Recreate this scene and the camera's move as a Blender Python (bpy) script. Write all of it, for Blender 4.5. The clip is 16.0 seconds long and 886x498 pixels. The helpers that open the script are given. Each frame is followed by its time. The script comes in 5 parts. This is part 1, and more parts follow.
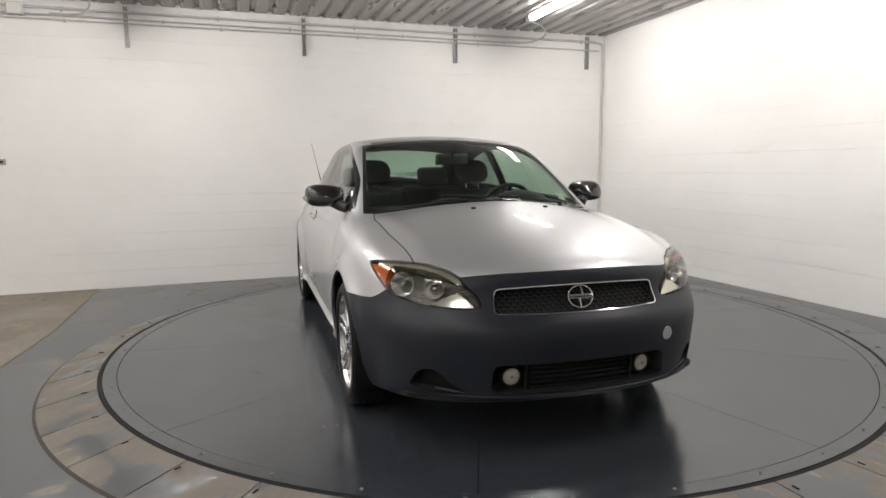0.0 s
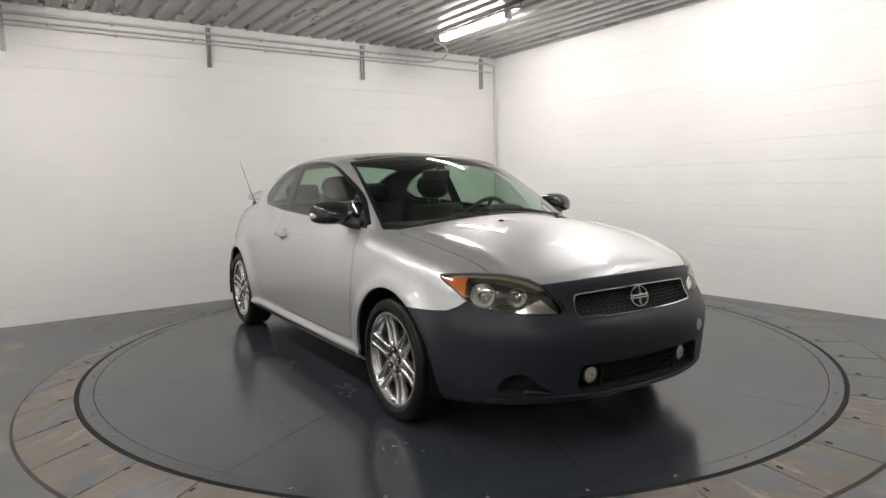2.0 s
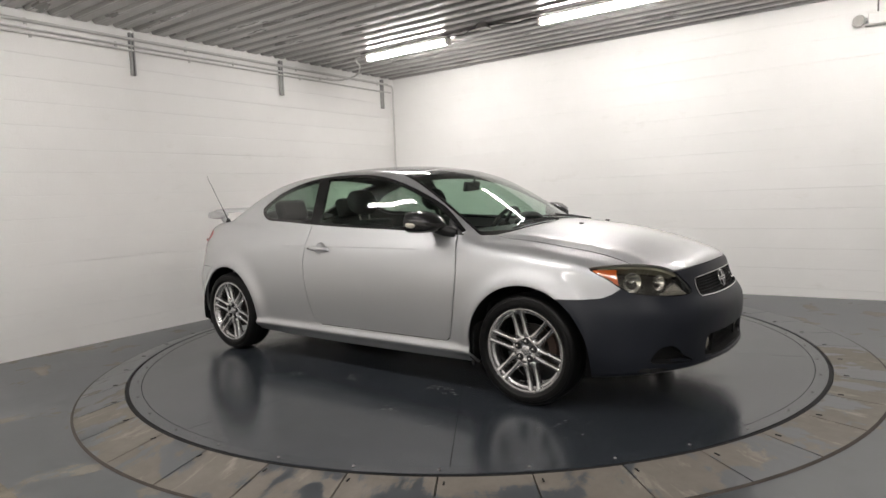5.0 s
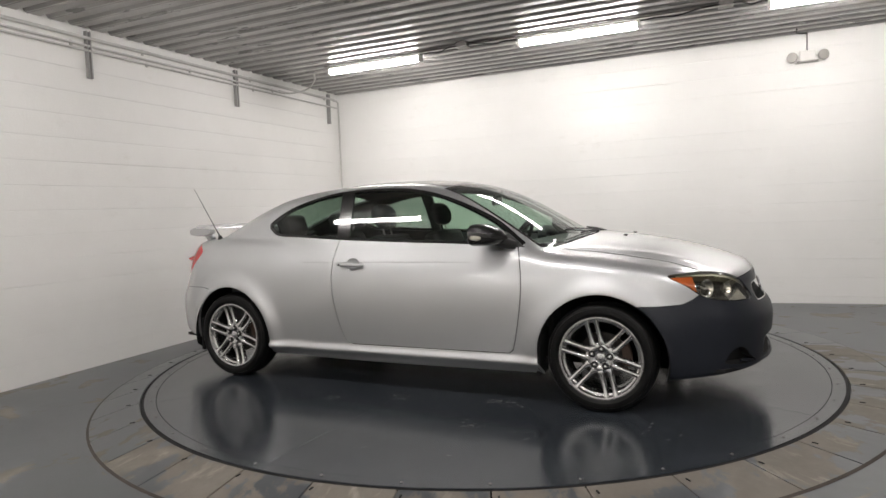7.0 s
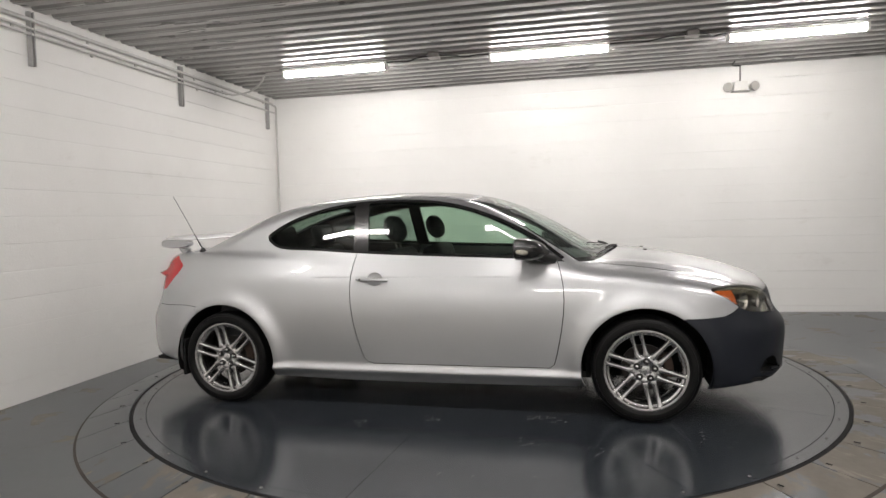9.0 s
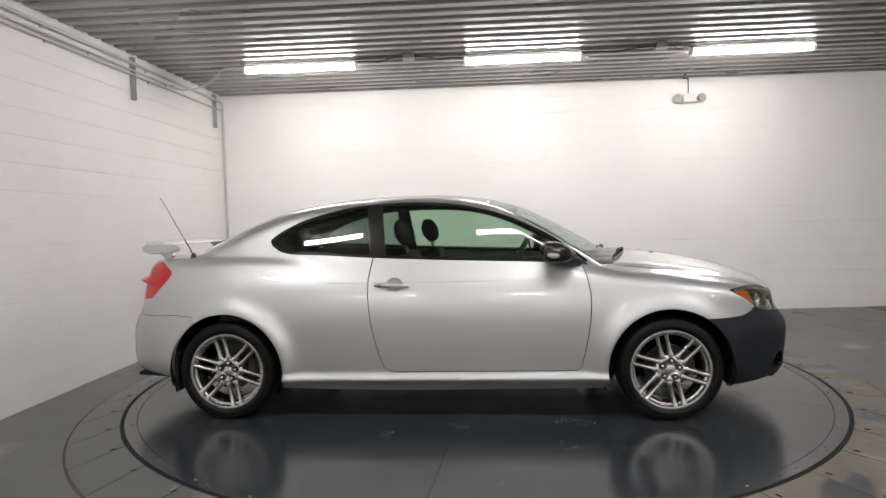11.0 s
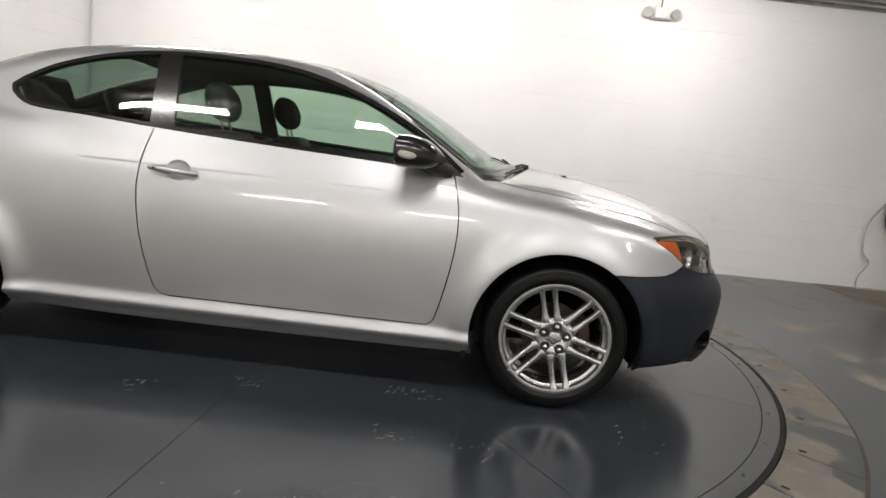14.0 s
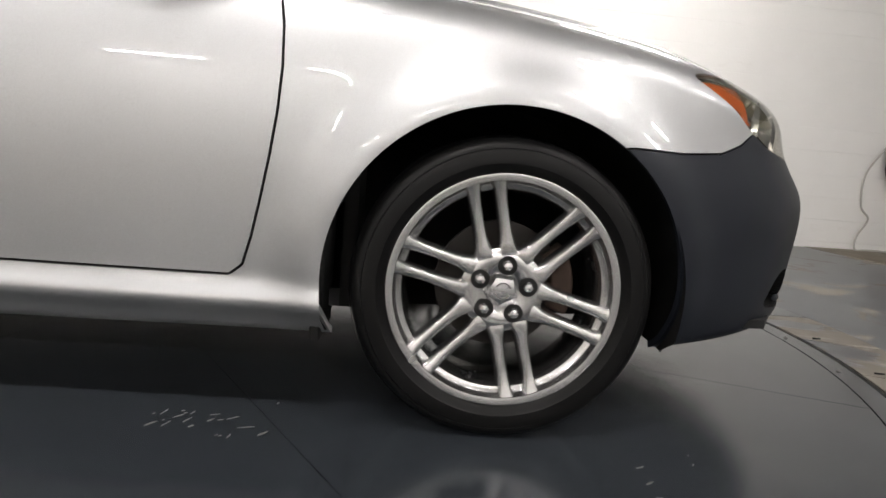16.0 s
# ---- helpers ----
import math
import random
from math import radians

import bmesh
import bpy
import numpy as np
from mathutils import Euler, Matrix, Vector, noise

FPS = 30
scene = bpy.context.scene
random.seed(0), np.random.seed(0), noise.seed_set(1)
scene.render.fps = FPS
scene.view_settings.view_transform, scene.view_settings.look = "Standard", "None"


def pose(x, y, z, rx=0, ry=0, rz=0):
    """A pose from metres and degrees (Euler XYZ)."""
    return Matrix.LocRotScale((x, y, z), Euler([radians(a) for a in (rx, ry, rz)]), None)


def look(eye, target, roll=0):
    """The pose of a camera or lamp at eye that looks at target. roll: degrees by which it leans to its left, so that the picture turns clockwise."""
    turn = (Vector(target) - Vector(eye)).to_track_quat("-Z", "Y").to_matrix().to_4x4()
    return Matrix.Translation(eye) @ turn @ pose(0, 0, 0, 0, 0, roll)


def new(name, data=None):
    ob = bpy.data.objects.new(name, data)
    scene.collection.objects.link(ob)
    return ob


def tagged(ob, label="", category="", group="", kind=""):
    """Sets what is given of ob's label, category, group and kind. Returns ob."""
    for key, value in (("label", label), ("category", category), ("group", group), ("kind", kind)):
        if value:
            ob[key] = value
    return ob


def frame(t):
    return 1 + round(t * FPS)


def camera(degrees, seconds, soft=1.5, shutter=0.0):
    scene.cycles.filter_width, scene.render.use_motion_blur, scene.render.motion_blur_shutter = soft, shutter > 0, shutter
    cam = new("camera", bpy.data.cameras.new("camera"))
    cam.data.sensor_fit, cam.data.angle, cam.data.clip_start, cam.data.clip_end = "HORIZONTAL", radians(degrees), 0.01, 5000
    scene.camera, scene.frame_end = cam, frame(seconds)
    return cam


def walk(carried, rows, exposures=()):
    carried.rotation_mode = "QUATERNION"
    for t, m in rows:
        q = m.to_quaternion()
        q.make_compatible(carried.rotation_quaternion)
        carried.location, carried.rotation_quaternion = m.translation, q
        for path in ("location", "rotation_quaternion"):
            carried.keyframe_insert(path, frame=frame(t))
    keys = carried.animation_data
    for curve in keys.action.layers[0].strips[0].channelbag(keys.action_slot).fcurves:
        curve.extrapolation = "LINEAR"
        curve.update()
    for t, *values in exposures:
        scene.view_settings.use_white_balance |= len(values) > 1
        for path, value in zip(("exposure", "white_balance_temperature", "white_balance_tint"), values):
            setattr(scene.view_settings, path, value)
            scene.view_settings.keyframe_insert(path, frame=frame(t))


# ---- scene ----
cam = camera(70.3, 16.0)
PATH = [
    (0, (4.431, -1.324, 1.177), (2.548, -0.701, 0.922), -0.4),
    (0.5, (4.341, -1.556, 1.191), (2.505, -0.8, 0.948), -0.1),
    (1, (4.271, -1.834, 1.197), (2.497, -0.938, 0.971), -0.7),
    (1.5, (4.156, -2.053, 1.183), (2.442, -1.044, 0.967), -1.2),
    (2, (4.041, -2.307, 1.187), (2.39, -1.198, 0.974), -1.2),
    (2.5, (3.922, -2.613, 1.183), (2.337, -1.411, 0.975), -1.5),
    (3, (3.742, -2.863, 1.169), (2.227, -1.571, 0.974), -2.1),
    (3.5, (3.565, -3.115, 1.177), (2.134, -1.73, 0.997), -2.4),
    (4, (3.405, -3.38, 1.181), (2.065, -1.906, 1.009), -2.5),
    (6.5, (2.279, -4.248, 1.177), (1.353, -2.481, 1.031), -2.0),
    (7, (2.012, -4.356, 1.177), (1.187, -2.538, 1.055), -2.3),
    (7.5, (1.74, -4.437, 1.199), (0.994, -2.584, 1.094), -2.3),
    (8, (1.473, -4.523, 1.207), (0.834, -2.631, 1.102), -1.8),
    (8.5, (1.235, -4.563, 1.207), (0.703, -2.638, 1.099), -1.7),
    (9, (1.027, -4.561, 1.219), (0.583, -2.614, 1.12), -1.5),
    (11.5, (0.194, -4.588, 1.23), (0.103, -2.593, 1.134), -1.5),
    (12, (0.179, -4.577, 1.222), (0.116, -2.581, 1.113), -1.3),
    (12.5, (0.337, -4.402, 1.212), (0.301, -2.408, 1.066), 0.2),
    (13, (0.527, -4.128, 1.155), (0.518, -2.139, 0.954), 3.1),
    (13.5, (0.693, -3.775, 1.113), (0.705, -1.793, 0.849), 5.2),
    (14, (0.846, -3.385, 1.047), (0.843, -1.409, 0.733), 6.3),
    (14.5, (0.949, -2.990, 0.968), (0.945, -1.025, 0.613), 6.4),
    (15, (1.004, -2.600, 0.863), (1.058, -0.638, 0.481), 5.8),
    (15.5, (1.080, -2.258, 0.725), (1.203, -0.295, 0.364), 5.5),
    (16, (1.122, -2.041, 0.565), (1.284, -0.068, 0.279), 4.8),
]
walk(cam, [(t, look(eye, target, roll)) for t, eye, target, roll in PATH], [(0.0, 0.10), (2.0, -0.02), (4.0, -0.08), (7.0, -0.15), (12.5, -0.08), (14.0, 0.02), (16.0, 0.28)])

# ---- world and exposure ----
world = bpy.data.worlds.new("world")
scene.world = world
world.use_nodes = True
world.node_tree.nodes["Background"].inputs[0].default_value = (0.8, 0.85, 0.9, 1)
world.node_tree.nodes["Background"].inputs[1].default_value = 0.02
scene.view_settings.exposure = 0.0
LAMP = 84.0


# ---- materials ----
def rgb(r, g=None, b=None):
    return (r, r if g is None else g, r if b is None else b, 1)


class Nodes:
    """A Principled material with short calls for its nodes."""

    def __init__(self, name, base=(0.5, 0.5, 0.5, 1), rough=0.5, metal=0.0, **more):
        self.m = bpy.data.materials.new(name)
        self.m.use_nodes = True
        self.t = self.m.node_tree
        self.b = self.t.nodes["Principled BSDF"]
        self.b.inputs["Base Color"].default_value = base
        self.b.inputs["Roughness"].default_value = rough
        self.b.inputs["Metallic"].default_value = metal
        for key, value in more.items():
            self.b.inputs[key.replace("_", " ")].default_value = value
        self.pos = None

    def n(self, kind, **props):
        node = self.t.nodes.new(kind)
        for key, value in props.items():
            if key == "operation":
                node.operation = value
            elif key == "data_type":
                node.data_type = value
            elif key == "feature":
                node.feature = value
        return node

    def link(self, a, b):
        self.t.links.new(a, b)

    def coords(self, scale=(1, 1, 1)):
        if self.pos is None:
            self.pos = self.n("ShaderNodeTexCoord").outputs["Object"]
        mp = self.n("ShaderNodeMapping")
        mp.inputs["Scale"].default_value = scale
        self.link(self.pos, mp.inputs["Vector"])
        return mp.outputs[0]

    def noise(self, scale, detail=4, rough=0.55, stretch=(1, 1, 1), distort=0.0):
        node = self.n("ShaderNodeTexNoise")
        node.inputs["Scale"].default_value = scale
        node.inputs["Detail"].default_value = detail
        node.inputs["Roughness"].default_value = rough
        node.inputs["Distortion"].default_value = distort
        self.link(self.coords(stretch), node.inputs["Vector"])
        return node.outputs["Fac"]

    def ramp(self, fac, a, b, lo=0.0, hi=1.0):
        node = self.n("ShaderNodeMapRange")
        for i, v in enumerate((lo, hi, a, b)):
            node.inputs[i + 1].default_value = v
        self.link(fac, node.inputs[0])
        return node.outputs[0]

    def mix(self, fac, a, b):
        node = self.n("ShaderNodeMix", data_type="RGBA")
        for sock, v in ((node.inputs[0], fac), (node.inputs[6], a), (node.inputs[7], b)):
            if isinstance(v, (tuple, float)):
                sock.default_value = v
            else:
                self.link(v, sock)
        return node.outputs[2]

    def math(self, op, a, b=0.0):
        node = self.n("ShaderNodeMath", operation=op)
        for i, v in enumerate((a, b)):
            if isinstance(v, (int, float)):
                node.inputs[i].default_value = v
            else:
                self.link(v, node.inputs[i])
        return node.outputs[0]

    def color(self, sock):
        self.link(sock, self.b.inputs["Base Color"])

    def rough(self, sock):
        self.link(sock, self.b.inputs["Roughness"])

    def bump(self, height, strength=0.2, distance=0.01):
        node = self.n("ShaderNodeBump")
        node.inputs["Strength"].default_value = strength
        node.inputs["Distance"].default_value = distance
        self.link(height, node.inputs["Height"])
        self.link(node.outputs[0], self.b.inputs["Normal"])


def mat_silver():
    k = Nodes("silver_paint", rgb(0.58, 0.59, 0.60), 0.3, 0.84, Coat_Weight=1.0, Coat_Roughness=0.02)
    flake = k.noise(900, 2)
    k.color(k.mix(k.ramp(flake, 0, 1, 0.35, 0.65), rgb(0.50, 0.508, 0.515), rgb(0.60, 0.61, 0.62)))
    k.rough(k.ramp(k.noise(3), 0.43, 0.48))
    return k.m


def mat_primer():
    k = Nodes("dark_bumper", rgb(0.03, 0.034, 0.045), 0.42, 0.0, Specular_IOR_Level=0.38)
    k.color(k.mix(k.noise(5), rgb(0.0108, 0.0130, 0.0188), rgb(0.0158, 0.0188, 0.0260)))
    k.rough(k.ramp(k.noise(9), 0.36, 0.48))
    k.bump(k.noise(260, 3), 0.04, 0.001)
    return k.m


def mat_plain(name, base, rough, metal=0.0, grain=60.0, vary=0.12, **more):
    k = Nodes(name, base, rough, metal, **more)
    lo = tuple(c * (1 - vary) for c in base[:3]) + (1,)
    hi = tuple(min(1, c * (1 + vary)) for c in base[:3]) + (1,)
    k.color(k.mix(k.noise(grain), lo, hi))
    k.rough(k.ramp(k.noise(grain * 0.3), max(0.02, rough - 0.05), min(1, rough + 0.06)))
    return k.m


def mat_glass(name, tint, rough=0.0):
    k = Nodes(name, tint, rough)
    k.b.inputs["Transmission Weight"].default_value = 1.0
    k.b.inputs["IOR"].default_value = 1.0
    out = k.t.nodes["Material Output"]
    clear, gloss, mixer, facing = (k.n(s) for s in ("ShaderNodeBsdfTransparent", "ShaderNodeBsdfGlossy", "ShaderNodeMixShader", "ShaderNodeLayerWeight"))
    clear.inputs[0].default_value = tint
    gloss.inputs["Roughness"].default_value = 0.01
    facing.inputs["Blend"].default_value = 0.5
    gain = k.math("ADD", k.math("MULTIPLY", k.math("POWER", facing.outputs["Facing"], 5.0), 0.9), 0.075)
    k.link(gain, mixer.inputs[0])
    k.link(clear.outputs[0], mixer.inputs[1])
    k.link(gloss.outputs[0], mixer.inputs[2])
    k.link(mixer.outputs[0], out.inputs[0])
    return k.m


def mat_emit(name, color, strength):
    k = Nodes(name, color, 0.4)
    k.b.inputs["Emission Color"].default_value = color
    k.b.inputs["Emission Strength"].default_value = strength
    return k.m


def mat_wall():
    k = Nodes("white_block_paint", rgb(0.8), 0.62)
    stain = k.noise(0.9, 5, 0.6)
    fine = k.noise(14, 5)
    c = k.mix(k.ramp(stain, 0, 1, 0.35, 0.7), rgb(0.87, 0.865, 0.845), rgb(0.82, 0.815, 0.795))
    scuff = k.math("MULTIPLY", k.ramp(k.noise(2.2, 6, 0.7, (1, 1, 2.5)), 0, 1, 0.62, 0.8), 0.35)
    k.color(k.mix(scuff, c, rgb(0.62, 0.60, 0.55)))
    k.rough(k.ramp(fine, 0.5, 0.72))
    h = k.math("ADD", k.math("MULTIPLY", k.noise(70, 6), 0.6), k.math("MULTIPLY", k.noise(7, 3), 1.0))
    k.bump(h, 0.35, 0.006)
    return k.m


def drive_on_wear(k, patch, raw):
    """Streaks scraped outwards from the turntable's middle, thick where cars roll on and thin at the far side."""
    sep = k.n("ShaderNodeSeparateXYZ")
    k.link(k.coords(), sep.inputs[0])
    dx, dy = k.math("SUBTRACT", sep.outputs[0], 0.17), k.math("SUBTRACT", sep.outputs[1], 0.40)
    ang = k.math("ARCTAN2", dy, dx)
    rad = k.math("SQRT", k.math("ADD", k.math("MULTIPLY", dx, dx), k.math("MULTIPLY", dy, dy)))
    polar = k.n("ShaderNodeCombineXYZ")
    k.link(k.math("MULTIPLY", ang, 2.7), polar.inputs[0])
    k.link(k.math("MULTIPLY", rad, 0.35), polar.inputs[1])

    def streak(scale, detail, distort):
        node = k.n("ShaderNodeTexNoise")
        for key, value in (("Scale", scale), ("Detail", detail), ("Roughness", 0.62), ("Distortion", distort)):
            node.inputs[key].default_value = value
        k.link(polar.outputs[0], node.inputs["Vector"])
        return node.outputs["Fac"]

    side = k.math("SUBTRACT", k.math("MULTIPLY", dx, 0.64), k.math("MULTIPLY", dy, 0.77))
    bias = k.ramp(side, -0.16, 0.088, -0.8, 1.4)
    patch = k.math("ADD", k.math("ADD", k.math("MULTIPLY", patch, 0.62), k.math("MULTIPLY", streak(6.0, 6, 0.6), 0.38)), bias)
    cream = k.ramp(streak(9.0, 8, 0.5), 0, 0.85, 0.56, 0.70)
    raw = k.mix(cream, k.mix(0.45, raw, rgb(0.105, 0.085, 0.066)), rgb(0.31, 0.288, 0.24))
    return patch, raw


def mat_deck(name, dark, light, wear, rough=(0.2, 0.42), seam=0.0):
    """Grey floor paint, worn through to concrete or brown primer where wear is high."""
    k = Nodes(name, dark, 0.3, 0.0, Specular_IOR_Level=0.75)
    big = k.noise(0.8, 6, 0.6)
    mid = k.noise(6, 6, 0.65)
    c = k.mix(k.ramp(big, 0, 1, 0.3, 0.72), dark, light)
    c = k.mix(k.math("MULTIPLY", k.ramp(mid, 0, 1, 0.5, 0.85), 0.4), c, tuple(v * 0.55 for v in dark[:3]) + (1,))
    scratch = k.ramp(k.noise(5, 7, 0.75, (1, 5, 1), 1.2), 0, 1, 0.71, 0.75)
    c = k.mix(k.math("MULTIPLY", scratch, 0.35), c, rgb(0.22, 0.22, 0.20))
    if wear:
        info = k.n("ShaderNodeObjectInfo").outputs["Random"]
        patch = k.math("ADD", k.noise(2.4, 6, 0.62, (1, 1, 1), 0.6), k.math("MULTIPLY", info, 0.13))
        raw = k.mix(k.noise(9, 6, 0.7), rgb(0.115, 0.095, 0.07), rgb(0.30, 0.285, 0.25))
        if wear > 0:
            patch, raw = drive_on_wear(k, patch, raw)
        bare = k.ramp(patch, 0, 1, 0.66 - 0.1 * wear, 0.69 - 0.1 * wear)
        c = k.mix(bare, c, raw)
        k.rough(k.ramp(bare, rough[0] + 0.06, 0.7))
    else:
        k.rough(k.ramp(k.math("ADD", k.math("MULTIPLY", mid, 0.5), k.math("MULTIPLY", big, 0.5)), rough[0], rough[1], 0.35, 0.7))
    k.color(c)
    k.bump(k.math("ADD", k.noise(22, 4), k.math("MULTIPLY", k.noise(2.2, 2), 3.0)), 0.03, 0.004)
    return k.m


def mat_concrete():
    k = Nodes("bare_concrete", rgb(0.22), 0.8)
    c = k.mix(k.ramp(k.noise(1.3, 7, 0.65), 0, 1, 0.3, 0.7), rgb(0.13, 0.105, 0.075), rgb(0.27, 0.245, 0.20))
    k.color(k.mix(k.ramp(k.noise(4.5, 7, 0.7, (1, 2.5, 1)), 0, 1, 0.55, 0.75), c, rgb(0.10, 0.085, 0.065)))
    k.rough(k.ramp(k.noise(6), 0.55, 0.9))
    k.bump(k.noise(30, 6), 0.3, 0.005)
    return k.m


def mat_ceiling():
    k = Nodes("ceiling_sheet", rgb(0.4), 0.36, 0.35)
    c = k.mix(k.ramp(k.noise(1.1, 5, 0.6, (0.3, 1, 1)), 0, 1, 0.3, 0.7), rgb(0.30, 0.295, 0.285), rgb(0.40, 0.395, 0.385))
    k.color(c)
    k.rough(k.ramp(k.noise(8, 4, 0.6, (0.2, 1, 1)), 0.22, 0.36))
    k.bump(k.noise(5, 3, 0.5, (0.4, 1, 1)), 0.12, 0.01)
    return k.m


SILVER = mat_silver()
PRIMER = mat_primer()
BLACK_GLOSS = mat_plain("black_gloss", rgb(0.012), 0.12, 0.0, 40, 0.2)
BLACK_TRIM = mat_plain("black_trim", rgb(0.009), 0.5, 0.0, 90, 0.2)
RUBBER = mat_plain("tyre_rubber", rgb(0.0042), 0.42, 0.0, 120, 0.25, Specular_IOR_Level=0.2)
LINER = mat_plain("wheel_liner", rgb(0.005), 0.85, 0.0, 60, 0.3)
CABIN = mat_plain("cabin_cloth", rgb(0.009, 0.0095, 0.0105), 0.85, 0.0, 150, 0.3)
CABIN_GREY = mat_plain("cabin_plastic", rgb(0.014, 0.0145, 0.016), 0.6, 0.0, 80, 0.2)
ALLOY = mat_plain("wheel_alloy", rgb(0.52, 0.517, 0.515), 0.25, 0.98, 35, 0.12)
CHROME = mat_plain("chrome", rgb(0.72, 0.72, 0.73), 0.09, 1.0, 30, 0.05)
DISC = mat_plain("brake_disc_iron", rgb(0.035, 0.031, 0.028), 0.55, 0.5, 25, 0.35)
STEEL = mat_plain("worn_steel", rgb(0.20, 0.19, 0.18), 0.42, 0.9, 25, 0.25)
RUST = mat_plain("rusty_caliper", rgb(0.075, 0.048, 0.036), 0.75, 0.2, 30, 0.35)
AMBER = mat_plain("amber_lens", rgb(0.46, 0.10, 0.020), 0.18, 0.0, 25, 0.15, Coat_Weight=1.0)
RED_LENS = mat_plain("red_lens", rgb(0.46, 0.010, 0.014), 0.22, 0.0, 25, 0.15, Specular_IOR_Level=0.35)
FOG_LENS = mat_plain("fog_glass", rgb(0.55, 0.52, 0.44), 0.18, 0.25, 90, 0.25, Coat_Weight=1.0)
LAMP_BOWL = mat_plain("lamp_reflector", rgb(0.85, 0.85, 0.83), 0.17, 0.95, 30, 0.1)
LAMP_HOUSE = mat_plain("lamp_housing", rgb(0.050, 0.048, 0.043), 0.25, 0.6, 30, 0.4)
LAMP_EDGE = mat_plain("lamp_top_strip", rgb(0.27, 0.26, 0.20), 0.25, 0.5, 300, 0.35)
GLASS = mat_glass("window_glass", rgb(0.62, 0.76, 0.66))
GLASS_REAR = mat_glass("privacy_glass", rgb(0.34, 0.42, 0.37))
SCREEN = mat_glass("windscreen_glass", rgb(0.60, 0.74, 0.66))
LENS = mat_glass("lamp_lens", rgb(0.92, 0.91, 0.85))
WALL = mat_wall()
PIPE = mat_plain("painted_conduit", rgb(0.58, 0.575, 0.555), 0.45, 0.0, 12, 0.08)
STRUT = mat_plain("galvanised_strut", rgb(0.40, 0.40, 0.39), 0.45, 0.4, 14, 0.15)
DECK = mat_deck("turntable_paint", rgb(0.027, 0.032, 0.039), rgb(0.042, 0.048, 0.056), 0.0, (0.13, 0.27))
APRON = mat_deck("apron_paint", rgb(0.050, 0.056, 0.062), rgb(0.076, 0.082, 0.088), 0.75, (0.22, 0.46))
FLOOR = mat_deck("floor_paint", rgb(0.058, 0.064, 0.070), rgb(0.084, 0.091, 0.097), -0.35, (0.24, 0.48))
CONCRETE = mat_concrete()
CEILING = mat_ceiling()
GAP = mat_plain("rubber_seal", rgb(0.004), 0.85, 0.0, 30, 0.3)
TUBE = mat_emit("lamp_diffuser", (1.0, 0.950, 0.920, 1), LAMP)
WHITE_PLASTIC = mat_plain("white_plastic", rgb(0.74, 0.73, 0.70), 0.4, 0.0, 20, 0.05)
GREY_PLASTIC = mat_plain("grey_lamp_head", rgb(0.42, 0.41, 0.38), 0.35, 0.0, 20, 0.1)
BLACK_CABLE = mat_plain("black_cable", rgb(0.02), 0.5, 0.0, 40, 0.2)
ORANGE_CORD = mat_plain("orange_cord", rgb(0.55, 0.17, 0.09), 0.55, 0.0, 30, 0.15)
BROWN_BAG = mat_plain("brown_leather", rgb(0.06, 0.03, 0.022), 0.6, 0.0, 30, 0.3)
EMBLEM = mat_plain("emblem_metal", rgb(0.62, 0.62, 0.63), 0.22, 1.0, 30, 0.05)
FLAKE = mat_plain("paint_chip", rgb(0.17, 0.168, 0.16), 0.7, 0.0, 200, 0.4)
RUSTY_EDGE = mat_plain("rusty_edge", rgb(0.055, 0.045, 0.037), 0.8, 0.0, 6, 0.5)
DOT = mat_plain("grey_cover", rgb(0.36, 0.37, 0.38), 0.45, 0.0, 30, 0.1)


# ---- mesh helpers ----
def mesh_object(name, bm, material, smooth=True, bevel=0.0):
    me = bpy.data.meshes.new(name)
    bm.normal_update()
    bm.to_mesh(me)
    bm.free()
    for m in (material if isinstance(material, (list, tuple)) else [material]):
        me.materials.append(m)
    for p in me.polygons:
        p.use_smooth = smooth
    if smooth:
        me.set_sharp_from_angle(angle=radians(38))
    ob = new(name, me)
    if bevel:
        mod = ob.modifiers.new("bevel", "BEVEL")
        mod.width, mod.segments, mod.limit_method = bevel, 2, "ANGLE"
    return ob


def part(name, bm, material, parent, label="", smooth=True, bevel=0.0):
    """One bmesh as one mesh object under a thing or under a part."""
    ob = mesh_object(name, bm, material, smooth, bevel)
    ob.parent = parent
    if label:
        tagged(ob, label)
    return ob


def thing(name, label, category, group="", kind="", at=(0, 0, 0)):
    ob = new(name)
    ob.empty_display_size = 0.05
    ob.location = at
    return tagged(ob, label, category, group, kind)


def add_box(bm, size, m=Matrix()):
    r = bmesh.ops.create_cube(bm, size=1.0, matrix=m @ Matrix.Diagonal((*size, 1)))
    return r["verts"]


def box(x0, x1, y0, y1, z0, z1, bm=None):
    bm = bm or bmesh.new()
    add_box(bm, (x1 - x0, y1 - y0, z1 - z0), Matrix.Translation(((x0 + x1) / 2, (y0 + y1) / 2, (z0 + z1) / 2)))
    return bm


def add_cyl(bm, r, depth, m=Matrix(), seg=24, r2=None, caps=True):
    bmesh.ops.create_cone(bm, cap_ends=caps, segments=seg, radius1=r, radius2=r if r2 is None else r2, depth=depth, matrix=m)
    return bm


